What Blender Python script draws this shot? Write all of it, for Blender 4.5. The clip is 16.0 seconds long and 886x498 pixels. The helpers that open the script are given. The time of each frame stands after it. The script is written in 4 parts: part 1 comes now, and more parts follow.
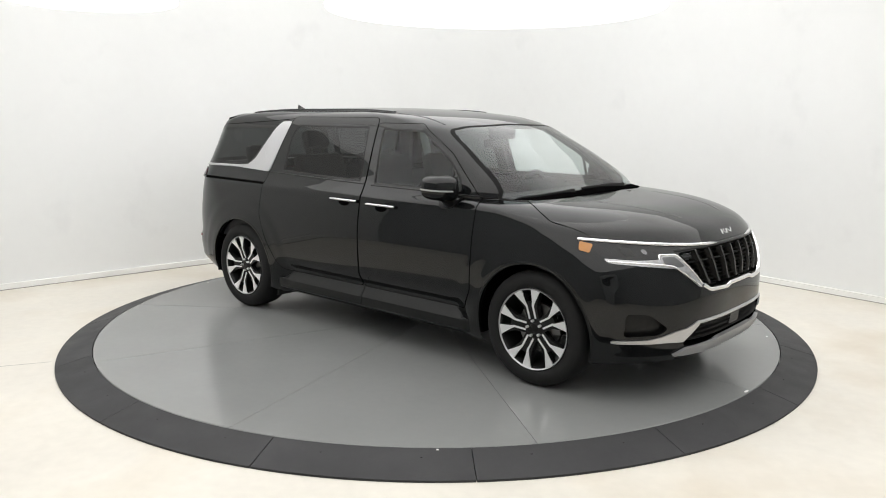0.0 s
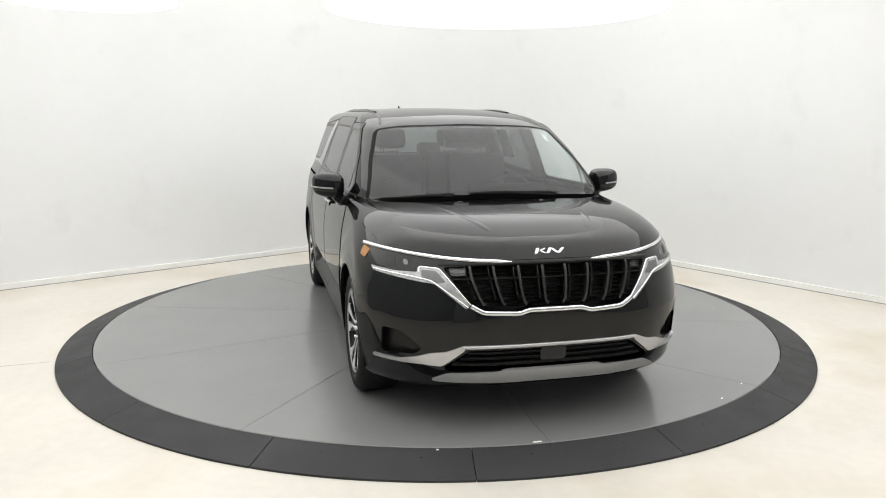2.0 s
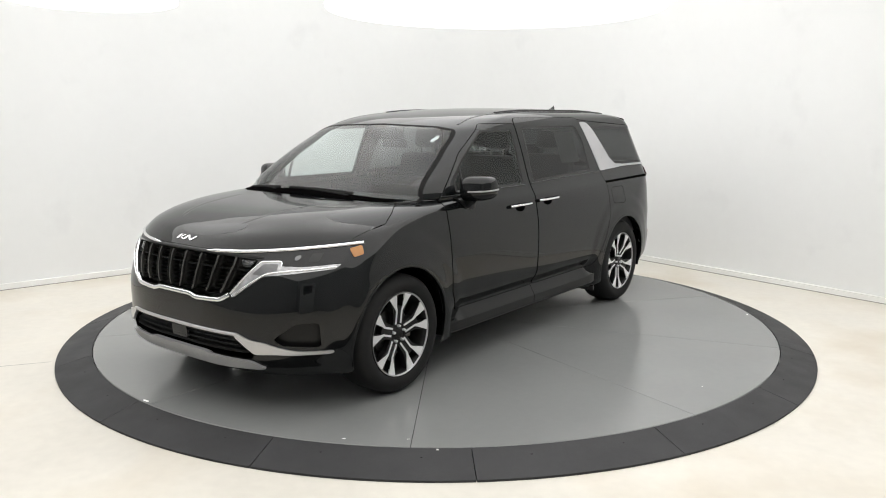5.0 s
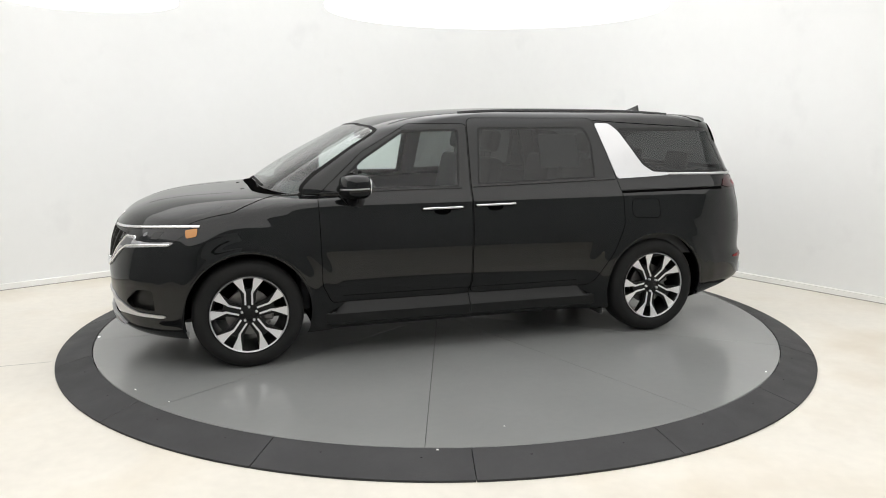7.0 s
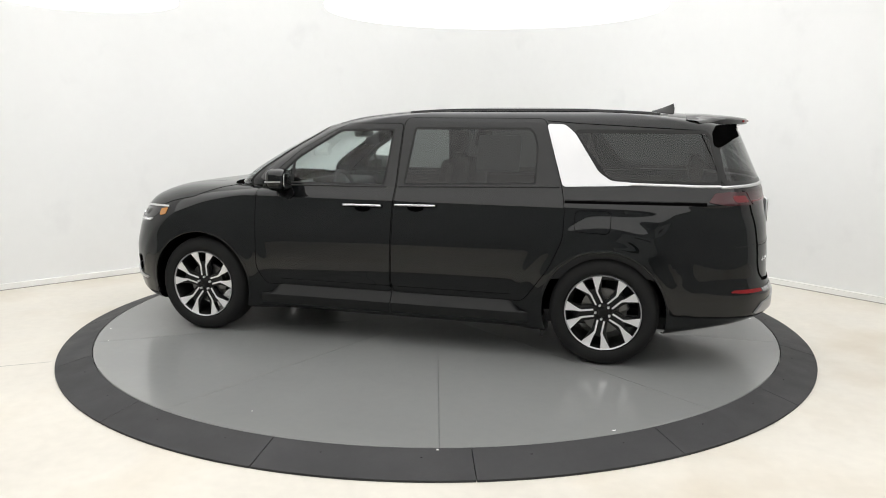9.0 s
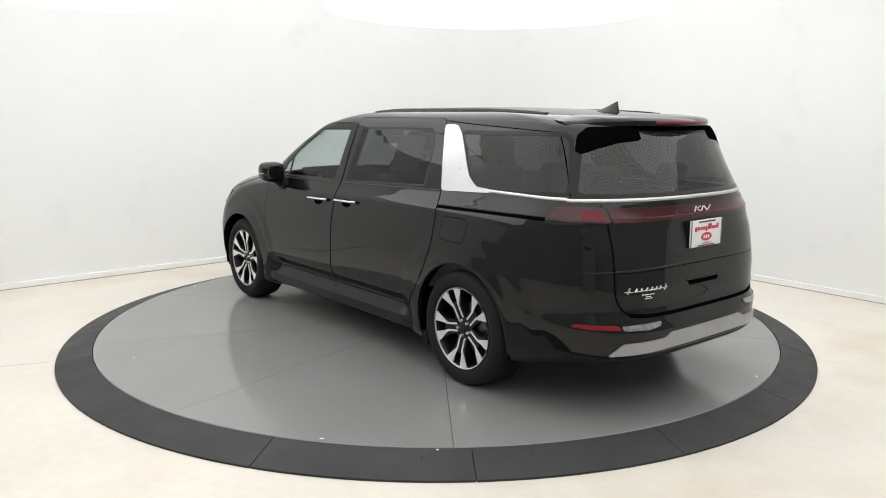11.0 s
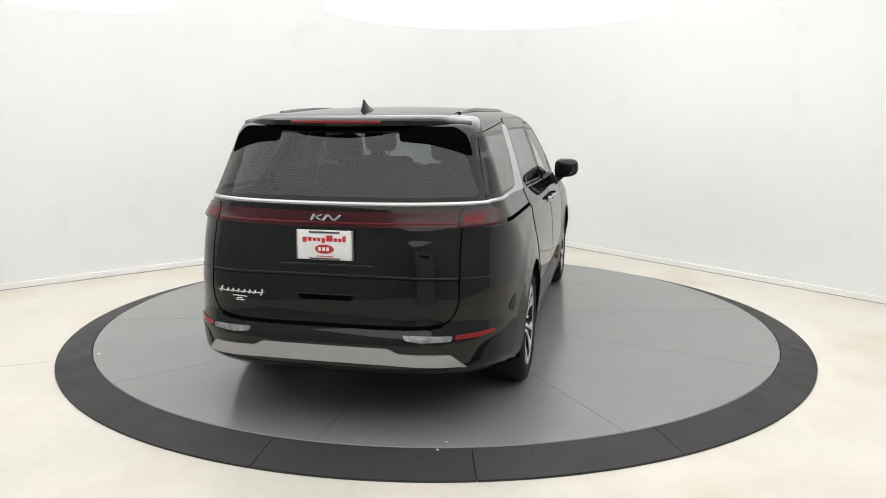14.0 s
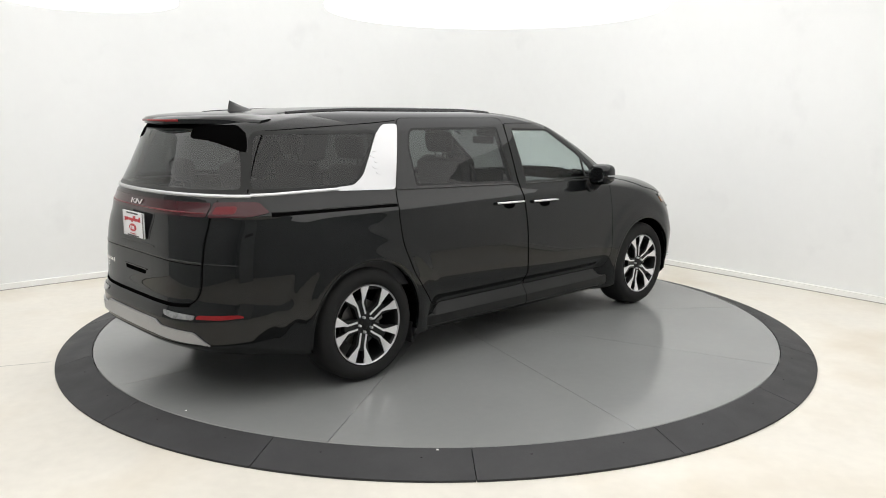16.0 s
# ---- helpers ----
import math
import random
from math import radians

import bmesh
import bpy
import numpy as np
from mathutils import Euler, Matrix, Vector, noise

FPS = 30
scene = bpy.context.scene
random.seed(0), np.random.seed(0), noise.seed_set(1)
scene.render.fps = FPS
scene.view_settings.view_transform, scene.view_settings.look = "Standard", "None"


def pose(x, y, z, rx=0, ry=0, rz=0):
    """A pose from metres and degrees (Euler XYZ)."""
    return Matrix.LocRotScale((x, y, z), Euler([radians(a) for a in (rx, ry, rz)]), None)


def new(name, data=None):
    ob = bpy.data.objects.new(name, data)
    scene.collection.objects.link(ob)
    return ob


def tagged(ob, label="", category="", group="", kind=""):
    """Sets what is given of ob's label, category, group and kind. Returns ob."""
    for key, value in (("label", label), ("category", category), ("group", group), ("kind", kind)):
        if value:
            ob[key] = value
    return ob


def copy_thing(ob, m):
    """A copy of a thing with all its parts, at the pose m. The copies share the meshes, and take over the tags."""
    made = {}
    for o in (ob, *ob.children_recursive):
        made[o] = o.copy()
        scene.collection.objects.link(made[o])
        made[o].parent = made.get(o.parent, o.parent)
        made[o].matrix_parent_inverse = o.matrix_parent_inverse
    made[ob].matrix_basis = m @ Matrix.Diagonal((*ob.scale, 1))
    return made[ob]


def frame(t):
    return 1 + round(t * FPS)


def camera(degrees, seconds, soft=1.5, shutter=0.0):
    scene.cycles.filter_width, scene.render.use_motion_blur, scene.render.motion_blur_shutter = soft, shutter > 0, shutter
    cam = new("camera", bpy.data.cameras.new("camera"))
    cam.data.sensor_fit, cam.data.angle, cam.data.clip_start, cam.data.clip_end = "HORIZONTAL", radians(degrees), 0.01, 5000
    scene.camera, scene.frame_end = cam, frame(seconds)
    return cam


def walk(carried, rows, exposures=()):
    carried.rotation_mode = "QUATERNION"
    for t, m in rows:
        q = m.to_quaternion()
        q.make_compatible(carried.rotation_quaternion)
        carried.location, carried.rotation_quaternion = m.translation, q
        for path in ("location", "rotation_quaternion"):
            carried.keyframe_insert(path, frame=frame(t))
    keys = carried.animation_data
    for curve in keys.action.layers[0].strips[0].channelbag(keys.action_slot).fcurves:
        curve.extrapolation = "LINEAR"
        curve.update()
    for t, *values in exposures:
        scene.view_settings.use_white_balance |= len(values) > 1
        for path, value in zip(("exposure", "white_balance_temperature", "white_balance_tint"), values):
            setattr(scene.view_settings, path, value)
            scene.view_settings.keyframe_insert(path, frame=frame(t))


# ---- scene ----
from mathutils.bvhtree import BVHTree

# The camera stands still on its stand; the turntable centre is the origin, its top z = 0.
cam = camera(59.32, 16.0, soft=1.0)
EYE = pose(0.0, -6.4686, 1.6911, 80.134, 0.0, -0.401) @ pose(0, 0, 0, 0, 0, 0.206)
walk(cam, [(0.0, EYE), (16.0, EYE)], exposures=[(0.0, 0.0), (16.0, 0.0)])
FLOOR_Z = -0.073
DISC_R, RING_R = 2.699, 2.947
TURN_START, TURN_RATE = -41.865, -17.2115      # degrees, degrees a second
AXIS = (-0.082, -0.028)                        # turntable centre in the car's own space

# ---- light: a closed white studio lit by an added ceiling glow and round hanging light panels ----
world = bpy.data.worlds.new("studio_dark")
scene.world = world
world.use_nodes = True
world.node_tree.nodes["Background"].inputs["Color"].default_value = (0.9, 0.95, 1.0, 1)
world.node_tree.nodes["Background"].inputs["Strength"].default_value = 0.02
CEILING_GLOW, PANEL_GLOW = 1.42, 2.1


# ---- materials ----
def mat(name, colour, rough=0.5, metal=0.0, coat=0.0, spec=0.5, vary=0.0, scale=4.0, bump=0.0, bump_scale=60.0,
        rough_vary=0.0, glow=0.0, by_piece=0.0, coat_rough=0.03, stain=None, stain_scale=0.9, stain_low=0.55, stain_high=0.75):
    m = bpy.data.materials.new(name)
    m.use_nodes = True
    nt = m.node_tree
    b = nt.nodes["Principled BSDF"]
    b.inputs["Base Color"].default_value = (*colour, 1)
    b.inputs["Roughness"].default_value = rough
    b.inputs["Metallic"].default_value = metal
    b.inputs["Coat Weight"].default_value = coat
    b.inputs["Coat Roughness"].default_value = coat_rough
    b.inputs["Specular IOR Level"].default_value = spec
    if glow:
        b.inputs["Emission Color"].default_value = (*colour, 1)
        b.inputs["Emission Strength"].default_value = glow
    if vary or bump or rough_vary or stain:
        tc = nt.nodes.new("ShaderNodeTexCoord")

        def noise_node(s, detail=5.0):
            n = nt.nodes.new("ShaderNodeTexNoise")
            n.inputs["Scale"].default_value = s
            n.inputs["Detail"].default_value = detail
            nt.links.new(tc.outputs["Object"], n.inputs["Vector"])
            return n
        last = None
        if vary:
            n, f = noise_node(scale), noise_node(scale * 14, 3.0)
            add = nt.nodes.new("ShaderNodeMath")
            add.operation = "MULTIPLY_ADD"
            add.inputs[1].default_value = 0.35
            nt.links.new(f.outputs["Fac"], add.inputs[0])
            nt.links.new(n.outputs["Fac"], add.inputs[2])
            r = nt.nodes.new("ShaderNodeMapRange")
            r.inputs["From Min"].default_value, r.inputs["From Max"].default_value = 0.45, 0.9
            r.inputs["To Min"].default_value, r.inputs["To Max"].default_value = 1 - vary, 1 + vary
            nt.links.new(add.outputs[0], r.inputs["Value"])
            mul = nt.nodes.new("ShaderNodeMix")
            mul.data_type, mul.blend_type = "RGBA", "MULTIPLY"
            mul.inputs["Factor"].default_value = 1
            mul.inputs["A"].default_value = (*colour, 1)
            nt.links.new(r.outputs["Result"], mul.inputs["B"])
            last = mul.outputs["Result"]
        if stain:
            n = noise_node(stain_scale, 6.0)
            r = nt.nodes.new("ShaderNodeMapRange")
            r.inputs["From Min"].default_value, r.inputs["From Max"].default_value = stain_low, stain_high
            nt.links.new(n.outputs["Fac"], r.inputs["Value"])
            mix = nt.nodes.new("ShaderNodeMix")
            mix.data_type = "RGBA"
            nt.links.new(r.outputs["Result"], mix.inputs["Factor"])
            if last:
                nt.links.new(last, mix.inputs["A"])
            else:
                mix.inputs["A"].default_value = (*colour, 1)
            mix.inputs["B"].default_value = (*stain, 1)
            last = mix.outputs["Result"]
        if by_piece and last:
            oi = nt.nodes.new("ShaderNodeObjectInfo")
            r = nt.nodes.new("ShaderNodeMapRange")
            r.inputs["To Min"].default_value, r.inputs["To Max"].default_value = 1 - by_piece, 1 + by_piece
            nt.links.new(oi.outputs["Random"], r.inputs["Value"])
            pm = nt.nodes.new("ShaderNodeMix")
            pm.data_type, pm.blend_type = "RGBA", "MULTIPLY"
            pm.inputs["Factor"].default_value = 1
            nt.links.new(last, pm.inputs["A"])
            nt.links.new(r.outputs["Result"], pm.inputs["B"])
            last = pm.outputs["Result"]
        if last:
            nt.links.new(last, b.inputs["Base Color"])
        if rough_vary:
            n = noise_node(scale * 2)
            r = nt.nodes.new("ShaderNodeMapRange")
            r.inputs["From Min"].default_value, r.inputs["From Max"].default_value = 0.3, 0.7
            r.inputs["To Min"].default_value, r.inputs["To Max"].default_value = rough - rough_vary, rough + rough_vary
            nt.links.new(n.outputs["Fac"], r.inputs["Value"])
            nt.links.new(r.outputs["Result"], b.inputs["Roughness"])
        if bump:
            n = noise_node(bump_scale)
            bp = nt.nodes.new("ShaderNodeBump")
            bp.inputs["Strength"].default_value = bump
            bp.inputs["Distance"].default_value = 0.004
            nt.links.new(n.outputs["Fac"], bp.inputs["Height"])
            nt.links.new(bp.outputs["Normal"], b.inputs["Normal"])
    return m


def glass_mat(name, tint, ior=1.5, rough=0.0, faces=1.9):
    """A thin pane: tinted see-through, with mirror gloss by Fresnel."""
    m = bpy.data.materials.new(name)
    m.use_nodes = True
    nt = m.node_tree
    nt.nodes.clear()
    out = nt.nodes.new("ShaderNodeOutputMaterial")
    mix = nt.nodes.new("ShaderNodeMixShader")
    tr = nt.nodes.new("ShaderNodeBsdfTransparent")
    tr.inputs["Color"].default_value = (*tint, 1)
    gl = nt.nodes.new("ShaderNodeBsdfGlossy")
    gl.inputs["Roughness"].default_value = rough
    # Schlick's curve from the facing angle, alike on both sides of the pane
    lw = nt.nodes.new("ShaderNodeLayerWeight")
    lw.inputs["Blend"].default_value = 0.5
    po = nt.nodes.new("ShaderNodeMath")
    po.operation = "POWER"
    po.inputs[1].default_value = 5.0
    nt.links.new(lw.outputs["Facing"], po.inputs[0])
    fr = nt.nodes.new("ShaderNodeMath")
    fr.operation = "MULTIPLY_ADD"
    base = ((ior - 1) / (ior + 1)) ** 2 * faces
    fr.inputs[1].default_value, fr.inputs[2].default_value = 1 - base, base
    nt.links.new(po.outputs[0], fr.inputs[0])
    nt.links.new(fr.outputs[0], mix.inputs[0])
    nt.links.new(tr.outputs[0], mix.inputs[1])
    nt.links.new(gl.outputs[0], mix.inputs[2])
    nt.links.new(mix.outputs[0], out.inputs["Surface"])
    return m


M_WALL = mat("white_wall_paint", (0.75, 0.757, 0.752), 0.6, vary=0.02, scale=0.7, bump=0.05, bump_scale=30,
             stain=(0.65, 0.655, 0.655), stain_scale=1.6, stain_low=0.63, stain_high=0.90)
# Unseen closing walls; their grey is set by the reflections on the car paint.
M_BACKWALL = mat("unseen_wall_grey", (0.33, 0.345, 0.35), 0.7, vary=0.05, scale=0.8)
M_TRIM = mat("white_trim_paint", (0.80, 0.80, 0.78), 0.4, vary=0.03, scale=3)
# The whole ceiling is made to glow as added fill, beyond the round panels.
M_CEIL = mat("ceiling_fill_glow", (1.0, 0.995, 0.987), 0.8, glow=CEILING_GLOW)
M_PANEL = mat("light_panel_diffuser", (1.0, 1.0, 1.0), 0.8, glow=PANEL_GLOW)
M_FLOOR = mat("cream_painted_floor", (0.625, 0.595, 0.535), 0.45, vary=0.09, scale=0.9, rough_vary=0.1,
              stain=(0.50, 0.435, 0.34), stain_scale=0.85, stain_low=0.50, stain_high=0.86, bump=0.06, bump_scale=20)
M_DISC = mat("grey_turntable_paint", (0.200, 0.205, 0.201), 0.17, vary=0.04, scale=1.3)
M_SEAM = mat("dark_joint", (0.10, 0.10, 0.10), 0.7)
M_RUBBER = mat("black_rubber_ramp", (0.036, 0.036, 0.038), 0.66, spec=0.3, vary=0.12, scale=2.5, bump=0.15, bump_scale=160, rough_vary=0.08, by_piece=0.14)
M_PAINT = mat("black_car_paint", (0.0045, 0.0050, 0.0053), 0.45, coat=0.78, coat_rough=0.01, spec=0.0)
M_SILL = mat("satin_sill_plastic", (0.008, 0.0084, 0.0084), 0.40, spec=0.25, bump=0.05, bump_scale=250)
M_TRIMBLACK = mat("satin_black_trim", (0.007, 0.007, 0.007), 0.3, spec=0.25)
M_PLASTIC = mat("black_plastic", (0.018, 0.018, 0.018), 0.5, bump=0.1, bump_scale=300)
# Matt black for joints and dark parts, and for shade painted on the body.
M_GAP_SHADE = mat("panel_gap", (0.002, 0.002, 0.002), 1.0, spec=0.0)
M_CHROME = mat("bright_chrome", (0.78, 0.78, 0.79), 0.12, metal=1.0)
M_SATIN = mat("satin_silver", (0.52, 0.52, 0.53), 0.33, metal=0.9)
M_SILVERPAINT = mat("silver_skid_paint", (0.34, 0.34, 0.345), 0.4, metal=0.4, vary=0.04, scale=8)
M_TYRE = mat("tyre_rubber", (0.010, 0.010, 0.010), 0.75, spec=0.25, bump=0.2, bump_scale=120, vary=0.15, scale=9)
M_RIMBLACK = mat("black_rim_paint", (0.005, 0.005, 0.005), 0.4, spec=0.25, coat=0.05)
M_RIMFACE = mat("machined_rim_face", (0.82, 0.82, 0.83), 0.36, metal=0.7)
M_LIP = mat("turned_rim_edge", (0.42, 0.42, 0.43), 0.42, metal=0.8)
M_STEEL = mat("brake_steel", (0.20, 0.195, 0.19), 0.45, metal=1.0)
M_GLASS = glass_mat("clear_green_glass", (0.74, 0.80, 0.785), faces=0.8)
M_SCREEN = glass_mat("windshield_glass", (0.70, 0.755, 0.75), ior=1.45, faces=1.6)
M_RUBBERBLADE = mat("wiper_rubber", (0.008, 0.008, 0.008), 0.8, spec=0.15)
M_PRIVACY = glass_mat("privacy_glass", (0.14, 0.15, 0.15), faces=1.0)
M_LENS = glass_mat("clear_lamp_lens", (0.85, 0.86, 0.88))
M_RED = mat("red_lamp_lens", (0.040, 0.005, 0.008), 0.2, spec=0.4)
M_REDBRIGHT = mat("red_reflector", (0.20, 0.012, 0.014), 0.25, spec=0.3)
M_REDLINE = mat("red_light_line", (0.12, 0.006, 0.010), 0.3, spec=0.25)
M_AMBER = mat("amber_reflector", (0.38, 0.15, 0.02), 0.2, coat=0.6)
M_INDICATOR = mat("mirror_indicator", (0.30, 0.30, 0.30), 0.3, coat=0.5)
M_LAMPWHITE = mat("clear_lamp_body", (0.42, 0.42, 0.43), 0.25, coat=0.5, metal=0.4, vary=0.3, scale=40)
M_REVERSE = mat("clear_reversing_lens", (0.24, 0.24, 0.245), 0.2, coat=0.5, metal=0.3, vary=0.4, scale=30)
# Grey of the added slot surround, matched to blend into the car's reflections.
M_SLOT_WALL = mat("slot_wall_grey", (0.39, 0.405, 0.41), 0.6, vary=0.03)
M_REARGLASS = glass_mat("rear_privacy_glass", (0.20, 0.215, 0.215), faces=1.35)
M_INTERIOR = mat("dark_interior_plastic", (0.022, 0.022, 0.024), 0.6, bump=0.1, bump_scale=200)
M_SEAT = mat("black_seat_leather", (0.03, 0.03, 0.032), 0.5, bump=0.15, bump_scale=90)
M_WHITE = mat("white_plate", (0.75, 0.75, 0.76), 0.35)
M_PRINTRED = mat("red_print", (0.45, 0.02, 0.03), 0.4)
M_PRINTDARK = mat("dark_print", (0.05, 0.05, 0.055), 0.5)
M_STICKER = mat("window_sticker", (0.30, 0.31, 0.31), 0.6)
M_CELL = mat("grey_lamp_cell", (0.16, 0.16, 0.165), 0.25, metal=0.5)
M_BRONZE = mat("dark_grille_metal", (0.040, 0.039, 0.036), 0.4, metal=0.5)
M_HEADLINER = mat("grey_headliner", (0.14, 0.14, 0.14), 0.9)
M_MIRROR = mat("mirror_glass", (0.8, 0.82, 0.82), 0.02, metal=1.0)
M_BLACKGLASS = mat("smoked_lamp_glass", (0.004, 0.004, 0.005), 0.12, coat=0.3, spec=0.3)
# Grey of the floor crack, and of the shadow line painted under the skirting.
M_CRACK_SHADE = mat("crack_and_shadow_grey", (0.32, 0.31, 0.29), 0.8)
# ---- the van's skin, in its own space: x forward, y left, z up, origin between the axles on the ground ----
HUB_X, HUB_Z, TYRE_R = 1.545, 0.368, 0.37

# level: z, front x at the middle, corner length, p, q; half width; rear x at the middle, corner length, rear q
LEVELS = (
    (0.205, 2.16, .46, 1.8, 3.2, .905, -2.05, .40, 3.2),
    (0.230, 2.33, .54, 1.8, 3.3, .940, -2.20, .55, 3.2),
    (0.270, 2.40, .58, 1.8, 3.3, .952, -2.42, .72, 3.6),
    (0.320, 2.430, .60, 1.8, 3.2, .955, -2.58, .80, 3.9),
    (0.380, 2.440, .59, 1.8, 3.2, .962, -2.660, .81, 4.0),
    (0.500, 2.450, .58, 1.8, 3.0, .974, -2.660, .81, 4.2),
    (0.620, 2.455, .57, 1.8, 2.8, .980, -2.618, .81, 4.4),
    (0.760, 2.445, .60, 1.8, 2.55, .980, -2.612, .81, 4.5),
    (0.880, 2.415, .65, 1.8, 2.45, .972, -2.603, .79, 4.4),
    (0.950, 2.365, .70, 1.85, 2.6, .962, -2.597, .74, 4.2),
    (1.010, 2.295, .78, 1.9, 2.85, .950, -2.589, .68, 3.9),
    (1.055, 2.195, .87, 1.9, 3.1, .937, -2.580, .62, 3.6),
    (1.092, 2.070, .98, 1.8, 3.4, .922, -2.576, .57, 3.4),
    (1.115, 1.920, 1.06, 1.75, 3.7, .912, -2.574, .50, 3.0),
    (1.130, 1.720, 1.02, 1.8, 3.7, .906, -2.573, .50, 2.9),
    (1.139, 1.570, .86, 1.8, 3.7, .902, -2.572, .50, 2.8),
    (1.152, 1.450, .60, 1.8, 3.6, .896, -2.571, .50, 2.7),
    (1.200, 1.375, .46, 1.9, 3.8, .873, -2.564, .50, 2.6),
    (1.280, 1.250, .40, 2.0, 4.0, .845, -2.530, .48, 2.5),
    (1.400, 1.040, .34, 2.0, 4.0, .805, -2.475, .45, 2.4),
    (1.500, .845, .30, 2.0, 4.0, .768, -2.430, .42, 2.4),
    (1.582, .690, .30, 2.0, 3.8, .736, -2.390, .38, 2.4),
    (1.630, .565, .36, 2.0, 3.4, .712, -2.350, .36, 2.4),
    (1.662, .450, .40, 2.0, 2.9, .688, -2.270, .40, 2.4),
    (1.690, .280, .45, 2.0, 2.3, .645, -2.100, .45, 2.4),
    (1.710, .080, .50, 2.0, 2.3, .580, -1.820, .50, 2.4),
    (1.724, -.120, .50, 2.0, 2.2, .480, -1.560, .50, 2.4),
    (1.734, -.330, .40, 2.0, 2.0, .330, -1.300, .42, 2.4),
    (1.740, -.560, .20, 2.0, 2.0, .130, -1.000, .20, 2.4),
)


def pchip(u, k, v):
    """Monotone cubic through the values v at the knots k."""
    h = np.diff(k)
    d = np.diff(v) / h
    m = np.zeros(len(k))
    for i in range(1, len(k) - 1):
        if d[i - 1] * d[i] > 0:
            a, b = 2 * h[i] + h[i - 1], h[i] + 2 * h[i - 1]
            m[i] = (a + b) / (a / d[i - 1] + b / d[i])
    m[0], m[-1] = d[0], d[-1]
    i = np.clip(np.searchsorted(k, u) - 1, 0, len(k) - 2)
    t = (u - k[i]) / h[i]
    return (v[i] * (1 + 2 * t) * (1 - t) ** 2 + h[i] * m[i] * t * (1 - t) ** 2
            + v[i + 1] * t * t * (3 - 2 * t) + h[i] * m[i + 1] * t * t * (t - 1))


def ramp(a, b, x):
    t = np.clip((x - a) / (b - a), 0, 1)
    return t * t * t * (t * (6 * t - 15) + 10)


def skin_grid(rows=190, front=46, side=150, rear=40):
    """The left half of the skin as a grid: levels from sill to roof, each running from nose to tail."""
    a = np.array(LEVELS)
    k = np.concatenate([[0], np.cumsum(np.sqrt(np.diff(a[:, 0]) ** 2 * 2 + np.diff(a[:, 1]) ** 2 * .6
                                               + np.diff(a[:, 5]) ** 2 + np.diff(a[:, 6]) ** 2 * .3))])
    u = np.linspace(0, k[-1], rows)
    z, xf, lf, p, q, w, xr, lr, qr = [pchip(u, k, a[:, i])[:, None] for i in range(9)]
    th = np.linspace(0, math.pi / 2, front)[None, :]
    fx = xf - lf + lf * np.cos(th) ** (2 / p)
    fy = w * np.sin(th) ** (2 / q)
    s = np.linspace(0, 1, side + 2)[None, 1:-1]
    sx = (xf - lf) * (1 - s) + (xr + lr) * s
    sy = w + 0 * sx
    th = np.linspace(math.pi / 2, 0, rear)[None, :]
    rx = xr + lr - lr * np.cos(th)
    ry = w * np.sin(th) ** (2 / qr)
    x, y = np.concatenate([fx, sx, rx], 1), np.concatenate([fy, sy, ry], 1)
    zz = z + 0 * x
    # flared arches on raised blisters, and doors drawn in below a low crease
    flank = np.clip((y - .6) / .25, 0, 1)
    for hx in (HUB_X, -HUB_X):
        r = np.hypot(x - hx, zz - HUB_Z)
        y = y + (.010 * np.exp(-((r - .43) / .06) ** 2) + .007 * ramp(.66, .55, r)) * flank
    y = y - .046 * ramp(.53, .395, zz) * ramp(1.10, .88, np.abs(x)) * flank
    # a soft shoulder under the windows
    y = y + .010 * np.exp(-((zz - 1.085) / .035) ** 2) * ramp(1.5, .9, x) * ramp(-2.2, -1.6, x) * flank
    return np.stack([x, y, zz], -1)


def skin_mesh():
    """Vertices and triangles of the whole skin, both halves."""
    g = skin_grid()
    n, m = g.shape[:2]
    left = g.reshape(-1, 3)
    right = left * np.array([1, -1, 1])
    i = np.arange(n * m).reshape(n, m)
    a, b, c, d = i[:-1, :-1].ravel(), i[:-1, 1:].ravel(), i[1:, 1:].ravel(), i[1:, :-1].ravel()
    quad = np.stack([a, b, c, d], 1)
    tri = np.concatenate([quad[:, [0, 1, 2]], quad[:, [0, 2, 3]]])
    # roof cap
    tris = np.concatenate([tri, tri[:, ::-1] + n * m])
    v = np.concatenate([left, right])
    # weld the middle line
    key = {}
    to = np.arange(len(v))
    for j in np.nonzero(np.abs(v[:, 1]) < 1e-5)[0]:
        c = (round(float(v[j, 0]), 4), round(float(v[j, 2]), 4))
        to[j] = key.setdefault(c, j)
    tris = to[tris]
    ok = (tris[:, 0] != tris[:, 1]) & (tris[:, 1] != tris[:, 2]) & (tris[:, 0] != tris[:, 2])
    return v, tris[ok]


# ---- mesh tools ----
def part(name, mesh, material, parent=None, label=""):
    """Links a mesh (or a bmesh) as one object under its thing."""
    if isinstance(mesh, bmesh.types.BMesh):
        me = bpy.data.meshes.new(name)
        mesh.to_mesh(me)
        mesh.free()
        mesh = me
    if material and not mesh.materials:
        mesh.materials.append(material)
    ob = new(name, mesh)
    if parent:
        ob.parent = parent
    return tagged(ob, label)


def to_mesh(name, v, f, smooth=True, angle=38):
    me = bpy.data.meshes.new(name)
    me.from_pydata([tuple(map(float, p)) for p in v], [], [tuple(map(int, q)) for q in f])
    if smooth:
        me.polygons.foreach_set("use_smooth", np.ones(len(me.polygons), bool))
        me.set_sharp_from_angle(angle=radians(angle))
    me.update()
    return me


